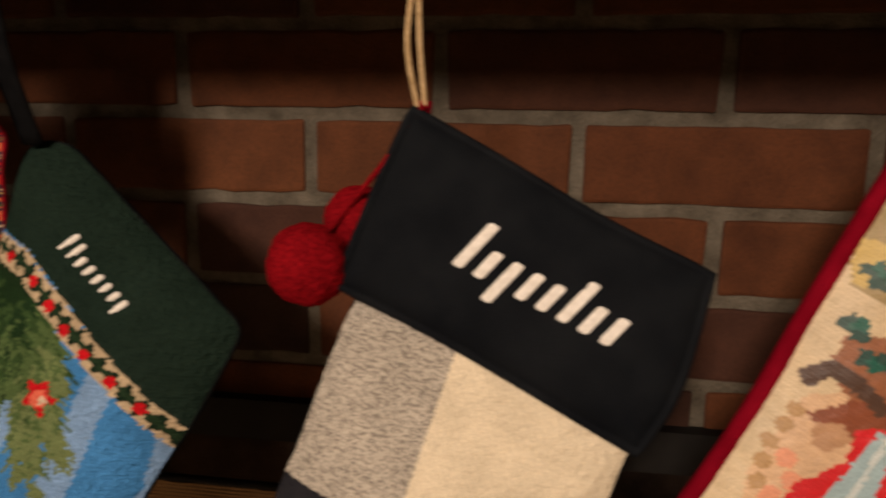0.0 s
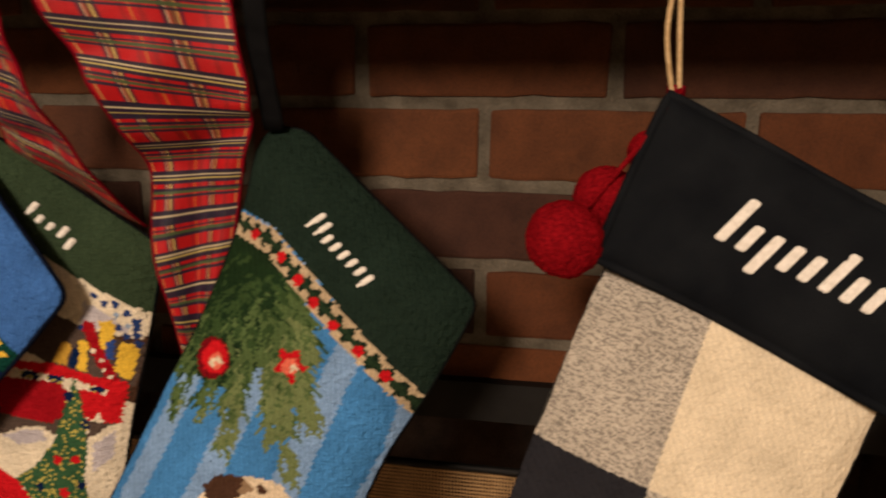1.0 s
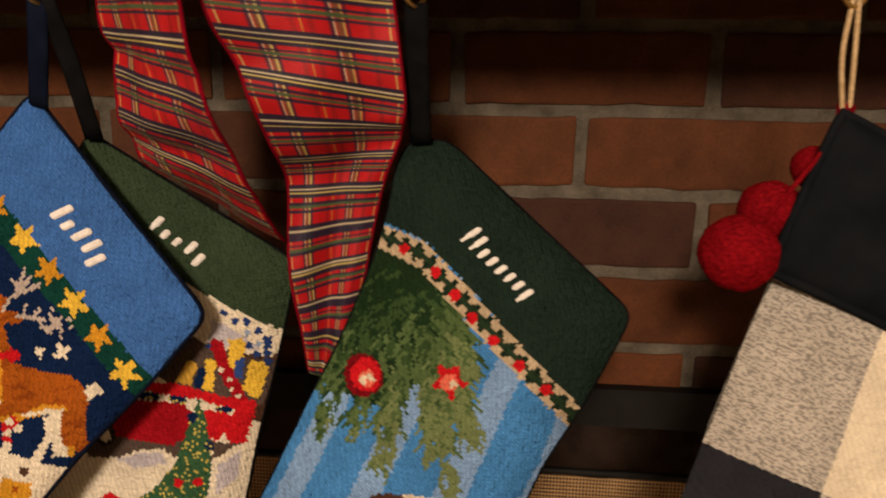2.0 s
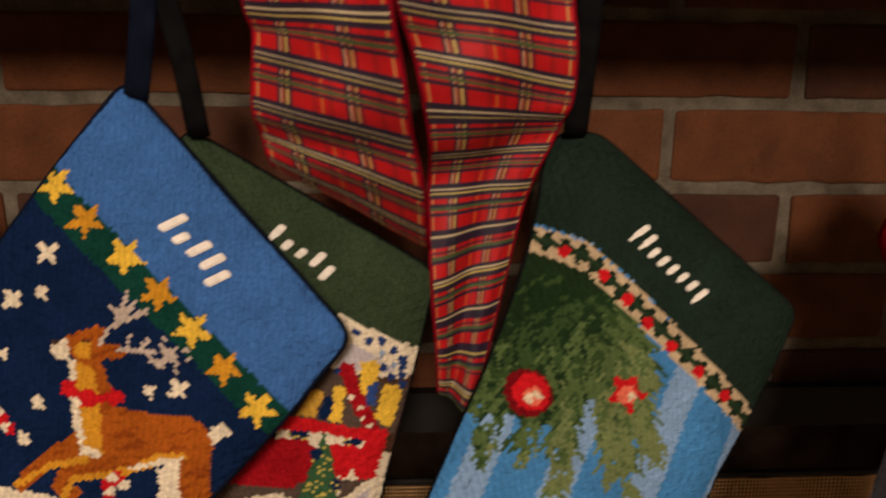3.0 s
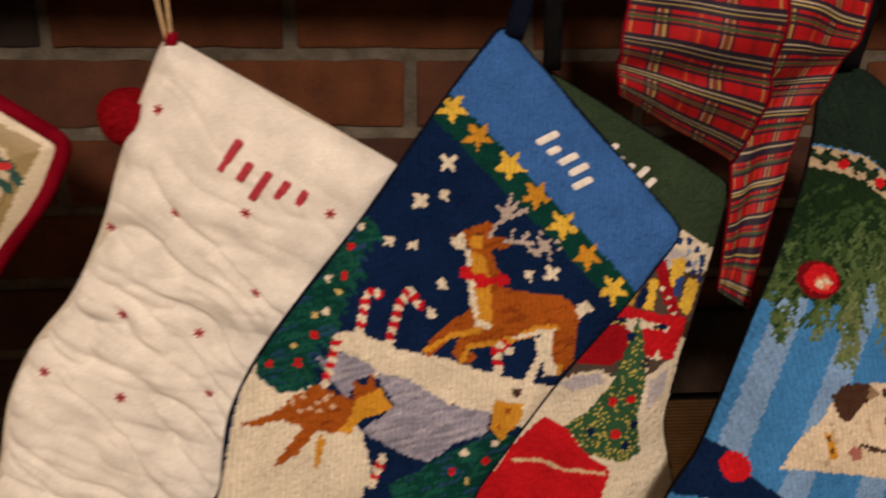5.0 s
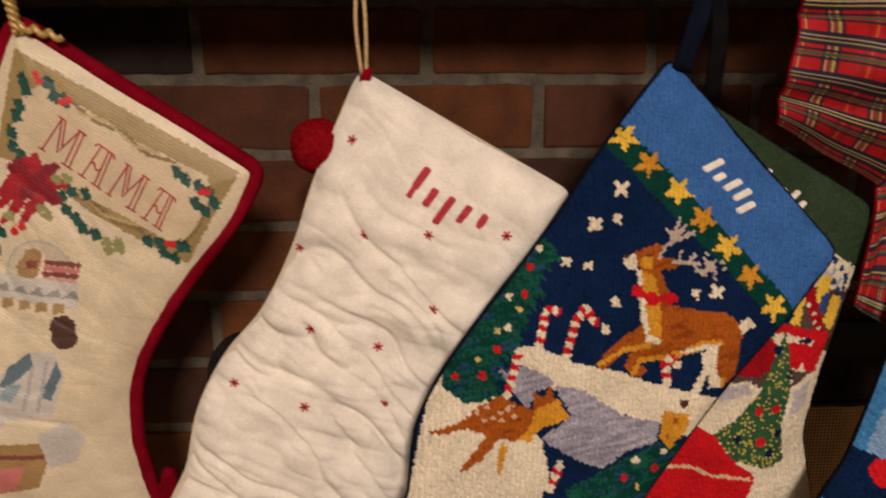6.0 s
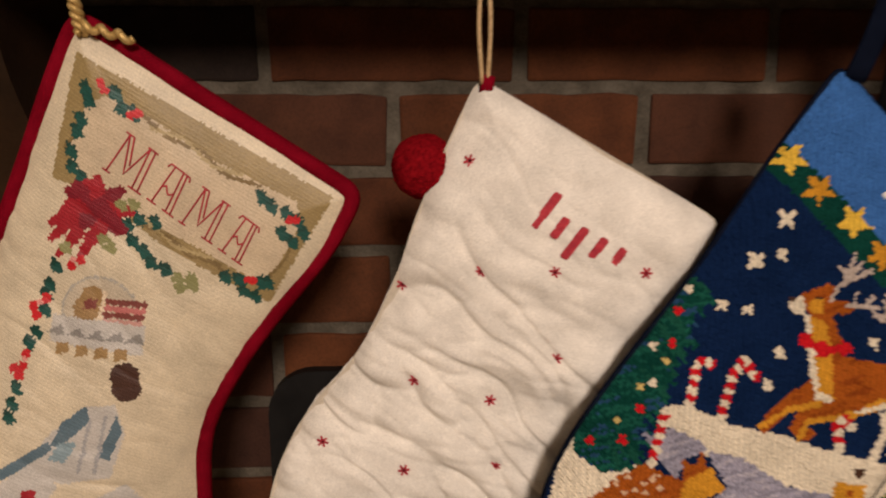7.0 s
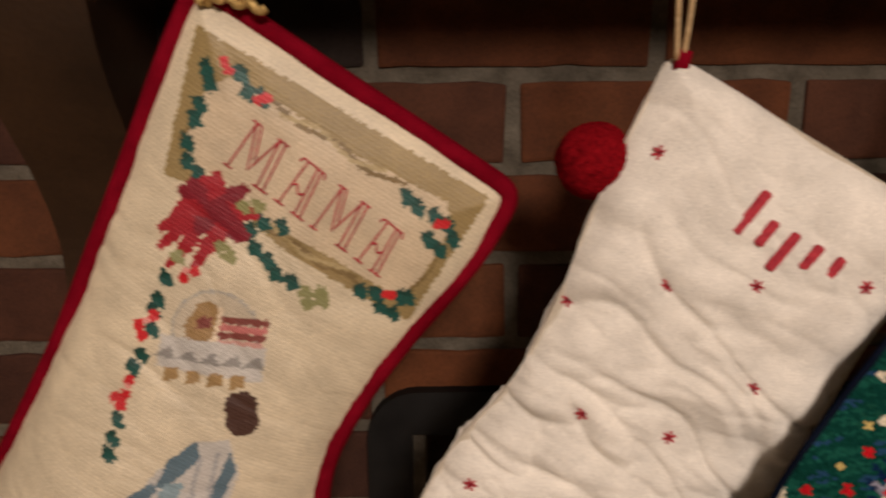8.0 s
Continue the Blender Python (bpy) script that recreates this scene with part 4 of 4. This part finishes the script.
# checked stocking with a charcoal cuff
checked_sock, gp = stocking((0.228, -0.1923, 1.2537), 27.14, 0.2, (6, 8, 8, 40, 16, 93, 20, 132, 30, 204, 40, 265), (158, 4, 176, 89, 181, 122, 188, 190), TWILL, paint_checks, (0.4, 0.36, 0.3), "grey, cream and black checked wool stocking with a charcoal cuff", cell=0.85, depth=13.0, soft=18.0, wave=1.6, crease=0.7, grain=0.05, fold=55.0, trim=None, seed=21.0, lots=0.04)
cuff = curved([Vector((-1, -1)), Vector((1, 28)), Vector((8, 95))]) + curved([Vector((8, 95)), Vector((75, 91)), Vector((177, 91))])[1:] + curved([Vector((177, 91)), Vector((178, 55)), Vector((165, 0))])[1:] + curved([Vector((165, 0)), Vector((110, 2)), Vector((50, 0)), Vector((-1, -1))])[1:-1]
cp = Panel(np.array([(p.x, p.y) for p in cuff]), 8.0, 7.0, 0.8, 60.0, 23.0, (), 0.5, 0.12)
cuff_part = panel_part("cuff", cp, 2.5, CHARCOAL, checked_sock, label="charcoal felt turn-down cuff")
cuff_part.location.y = -0.009
hem = [Vector((p.x / 1000, -0.001, -p.y / 1000)) for p in cuff]
part("cuff_hem", tube(hem, 0.0028, 8, True), CHARCOAL, checked_sock)
bars(cp, checked_sock, WHITE_THREAD, 52, 56, 142, 53, 27, (CAP, LOW, TAIL, LOW, LOW, TALL, LOW, LOW), lift=0.009)
for u, v, r, s in ((-11, 94, 0.0215, 1.0), (-3, 62, 0.018, 4.0), (6, 28, 0.0125, 7.0)):
    pompom(checked_sock, u / 1000, 0.002 if s < 2 else 0.016, -v / 1000, r, s)
part("pompom_cord", tube([Vector((0.003, -0.001, 0.006)), Vector((-0.001, -0.002, -0.03)), Vector((-0.009, -0.003, -0.075))], 0.0015), RED_WOOL, checked_sock)
part("tab", tube([Vector((0.0, 0.004, 0.008)), Vector((0.006, 0.004, -0.006))], 0.005, flat=0.5), RED_VELVET, checked_sock)
pompom(quilted_sock, -0.003, 0.03, -0.06, 0.02, 12.0)
part("tab", tube([Vector((0.002, 0.012, 0.005)), Vector((0.006, 0.012, -0.006))], 0.004, flat=0.5), RED_VELVET, quilted_sock)

# lettering of the sampler: outlined, with serifs
STROKES = {
    "M": (((0.0, 0.0), (0.2, 0.0)), ((0.1, 0.0), (0.2, 1.0)), ((0.1, 1.0), (0.31, 1.0)), ((0.2, 1.0), (0.47, 0.16), (0.74, 1.0)), ((0.31, 1.0), (0.5, 0.4)), ((0.68, 1.0), (0.94, 1.0)), ((0.74, 1.0), (0.78, 0.0)), ((0.87, 1.0), (0.92, 0.0)), ((0.68, 0.0), (1.02, 0.0))),
    "A": (((0.12, 0.9), (0.18, 1.0), (0.84, 1.0), (0.9, 0.9)), ((0.32, 1.0), (0.18, 0.0)), ((0.02, 0.0), (0.34, 0.0)), ((0.62, 1.0), (0.68, 0.0)), ((0.75, 1.0), (0.84, 0.0)), ((0.56, 0.0), (0.98, 0.0)), ((0.24, 0.44), (0.36, 0.52), (0.44, 0.42), (0.52, 0.36), (0.66, 0.46))),
}
for key, u, v, wide in (("M", 47, 62, 25), ("A", 76, 64.5, 19), ("M", 98, 67, 23), ("A", 125, 70, 18)):
    bm = bmesh.new()
    for way in STROKES[key]:
        dots = []
        for (x0, y0), (x1, y1) in zip(way, way[1:]):
            for k in range(6):
                x, y = x0 + (x1 - x0) * k / 5, y0 + (y1 - y0) * k / 5
                pu, pv = u + wide * x, v + 2.4 * x - 26 * y
                dots.append(Vector((pu / 1000, ap.y(pu, pv) - 0.0004, -pv / 1000)))
        tube([p for p, q in zip(dots, [None] + dots) if q is None or (p - q).length > 1e-5], 0.00055, 5, bm=bm)
    part("letter_" + key.lower(), bm, RED_THREAD, sampler_sock, "outlined red stitched letter " + key)

# loops and hooks
h = hook(0.228, -0.19, 0.4)
for s in (-0.0016, 0.0016):
    cord([h + Vector((s, 0, 0.002)), Vector((0.2275 + 2 * s, -0.191, 1.285)), Vector((0.232 + s, -0.188, 1.25))], 0.0014, JUTE, checked_sock, "natural twine loop")
h = hook(-0.4735, -0.19, 0.2)
for s in (-0.0016, 0.0016):
    cord([h + Vector((s, 0, 0.002)), Vector((-0.4735 + 2 * s, -0.19, 1.28)), Vector((-0.4725 + s, -0.184, 1.248))], 0.0013, JUTE, quilted_sock, "natural twine loop")
h = hook(-0.239, -0.19, 1.2)
strap([h + Vector((-0.002, 0, 0)), Vector((-0.246, -0.187, 1.281)), Vector((-0.2535, -0.181, 1.25))], 0.014, 0.003, NAVY_CLOTH, deer_sock, label="dark navy fabric loop")
strap([h + Vector((0.003, 0, 0)), Vector((-0.2285, -0.183, 1.277)), Vector((-0.225, -0.17, 1.23))], 0.013, 0.003, BLACK_CLOTH, truck_sock, label="black fabric loop")
h = hook(-0.0125, -0.185, 0.9)
strap([h, Vector((-0.0125, -0.179, 1.28)), Vector((-0.012, -0.162, 1.232))], 0.015, 0.003, BLACK_CLOTH, branch_sock, label="black fabric loop")
h = hook(-0.7, -0.19, 0.5)
for s in (0.0, math.pi):
    p = [h.lerp(Vector((-0.697, -0.184, 1.275)), k / 24) + Vector((math.cos(k * 1.1 + s), math.sin(k * 1.1 + s), 0)) * 0.0022 for k in range(25)]
    cord(p, 0.0019, GOLD_CORD, sampler_sock, "twisted gold cord")
p = [Vector((-0.697, -0.186, 1.28)).lerp(Vector((-0.668, -0.188, 1.272)), k / 16) + Vector((0, math.cos(k * 1.2), math.sin(k * 1.2))) * 0.0016 for k in range(17)]
cord(p, 0.0022, GOLD_CORD, sampler_sock, "twisted gold cord", "cord_knot")
h = hook(0.482, -0.19, 0.5)
cord([h, Vector((0.484, -0.185, 1.275))], 0.0025, GOLD_CORD, patch_sock, "twisted gold cord")


# ---- plaid ribbon ----
def plaid(u, v):
    """Tartan: u across and v along the ribbon, in millimetres."""
    c = np.tile(np.array((0.42, 0.007, 0.01)), (len(u), 1))
    along = ((0, 2.8, "n"), (2.8, 0.8, "c"), (3.6, 2.0, "n"), (5.6, 0.8, "y"), (6.4, 2.8, "n"), (11.4, 1.7, "n"), (13.6, 2.2, "g"), (16.6, 1.7, "n"))
    across = ((3.5, 0.8, "y"), (16.5, 2.0, "n"), (18.6, 0.9, "c"), (20, 2.8, "g"), (23, 0.9, "y"), (24.4, 2.0, "n"), (38, 3, "d"), (43.5, 0.9, "o"), (47, 3, "d"), (57.5, 2.0, "n"), (59.6, 0.9, "c"), (61, 2.8, "g"), (64, 0.9, "y"), (65.4, 2.0, "n"), (76, 3, "d"), (88, 0.9, "y"))
    for x, period, marks in ((u, 92.5, across), (v, 26.0, along)):
        q = x % period
        for at, wide, key in marks:
            m = (q >= at) & (q < at + wide)
            tone = {"n": (0.012, 0.013, 0.03), "y": (0.52, 0.42, 0.13), "c": (0.56, 0.48, 0.3), "g": (0.05, 0.085, 0.035), "d": (0.12, 0.01, 0.009), "o": (0.5, 0.2, 0.03)}[key]
            keep = {"d": 0.6, "g": 0.35, "n": 0.2}.get(key, 0.1) if period > 60 else 0.03
            c[m] = c[m] * keep + np.array(tone) * (1 - keep)
    return c


def tail(name, left, right, parent, shift, wavy):
    """A ribbon tail between its two wired edges."""
    l, r = curved([Vector(p) for p in left], 64), curved([Vector(p) for p in right], 64)
    rows, cols = len(l), 120
    verts, uvs, run = [], [], 0.0
    for i in range(rows):
        run += ((l[i] - l[i - 1]).length + (r[i] - r[i - 1]).length) / 2 * 1000 if i else 0
        for j in range(cols + 1):
            k = j / cols
            p = l[i].lerp(r[i], k)
            p.y += wavy * math.sin(k * math.pi * 2.3 + i * 0.014) * math.sin(k * math.pi) + 0.0015 * math.sin(i * 0.08 + k * 5)
            p.x += 0.0008 * math.sin(i * 0.05 + wavy * 400)
            p.y += 0.003 * math.sin(i * 0.045 + k * 2.2 + wavy * 700)
            verts.append(p)
            uvs.append((shift + k * 92, run))
    faces = [(i * (cols + 1) + j, i * (cols + 1) + j + 1, (i + 1) * (cols + 1) + j + 1, (i + 1) * (cols + 1) + j) for i in range(rows - 1) for j in range(cols)]
    data = bpy.data.meshes.new(name)
    data.from_pydata(verts, [], faces)
    data.polygons.foreach_set("use_smooth", [True] * len(faces))
    uvs = np.array(uvs)
    mid = uvs[np.array(faces)].reshape(-1, 2)
    rgba = np.ones((len(mid), 4), np.float32)
    rgba[:, :3] = plaid(mid[:, 0], mid[:, 1])
    data.color_attributes.new("stitches", "FLOAT_COLOR", "CORNER").data.foreach_set("color", rgba.ravel())
    data.materials.append(TAFFETA)
    ob = new(name, data)
    ob.parent = parent
    ob.modifiers.new("thickness", "SOLIDIFY").thickness = 0.0006
    for edge in ([verts[i * (cols + 1)] for i in range(rows)], [verts[i * (cols + 1) + cols] for i in range(rows)]):
        part("wired_edge", tube(edge[::4] + [edge[-1]], 0.0011, 6), RED_VELVET, ob, "red wired edge")
    return ob


ribbon = thing("plaid_ribbon", Matrix.Identity(4), "red tartan taffeta ribbon with two hanging tails", "ribbon")
tail("ribbon_tail", [(-0.13, -0.226, 1.344), (-0.115, -0.231, 1.296), (-0.106, -0.216, 1.266), (-0.098, -0.197, 1.233), (-0.098, -0.171, 1.2), (-0.094, -0.17, 1.13), (-0.091, -0.158, 1.07)], [(-0.029, -0.2, 1.344), (-0.021, -0.192, 1.29), (-0.02, -0.18, 1.253), (-0.023, -0.174, 1.236), (-0.037, -0.158, 1.204), (-0.05, -0.156, 1.14), (-0.07, -0.16, 1.056)], ribbon, 0.0, 0.005)
tail("ribbon_tail", [(-0.19, -0.212, 1.344), (-0.187, -0.21, 1.295), (-0.186, -0.207, 1.279), (-0.187, -0.201, 1.248), (-0.187, -0.195, 1.232), (-0.181, -0.18, 1.214)], [(-0.124, -0.262, 1.344), (-0.116, -0.263, 1.287), (-0.113, -0.254, 1.262), (-0.106, -0.24, 1.229), (-0.102, -0.217, 1.203), (-0.097, -0.178, 1.168)], ribbon, 0.0, 0.004)

# ---- the bricks ----
brick_meshes = []
for k in range(6):
    b = box(-PITCH / 2 + 0.0055, PITCH / 2 - 0.0055, -0.003, 0.05, -COURSE / 2 + 0.0052, COURSE / 2 - 0.0052, 0.003)
    bmesh.ops.subdivide_edges(b, edges=[e for e in b.edges if e.calc_length() > 0.1], cuts=9)
    for v in b.verts:
        v.co += Vector((noise.noise(v.co * 60 + Vector((k, 0, 0))), 0.7 * noise.noise(v.co * 30 + Vector((0, k, 0))), noise.noise(v.co * 35 + Vector((0, 0, k))))) * 0.0022
    brick_meshes.append(mesh_of("brick", b, BRICK, False))
half = mesh_of("brick", box(-PITCH / 4 + 0.0055, PITCH / 4 - 0.0055, -0.003, 0.05, -COURSE / 2 + 0.0052, COURSE / 2 - 0.0052, 0.0025), BRICK, False)
clinker = brick_meshes[2].copy()
clinker.materials[0] = CLINKER
rng = random.Random(4)
for j in range(-18, 2):
    z = BED + COURSE * (j + 0.5)
    shift = 0.0 if j % 2 == 0 else 0.5
    for i in range(-7, 6):
        x = PITCH * (i + shift)
        lo, hi = x, x + PITCH
        cut = z - COURSE / 2 < TOP - 0.01 and hi > LEFT + 0.01 and lo < RIGHT - 0.01
        if cut and lo > LEFT - 0.09 and hi < RIGHT + 0.09:
            continue
        data, cx = rng.choice(brick_meshes), x + PITCH / 2
        if cut:
            data, cx = half, (lo + PITCH / 4 if lo < LEFT else hi - PITCH / 4)
        if j == 0 and i == -4:
            data = clinker
        ob = new("brick", data)
        ob.parent = wall
        ob.location = (cx, 0.0, z)
        ob.rotation_euler = (rng.uniform(-0.006, 0.006), rng.uniform(-0.006, 0.006), rng.uniform(-0.006, 0.006))
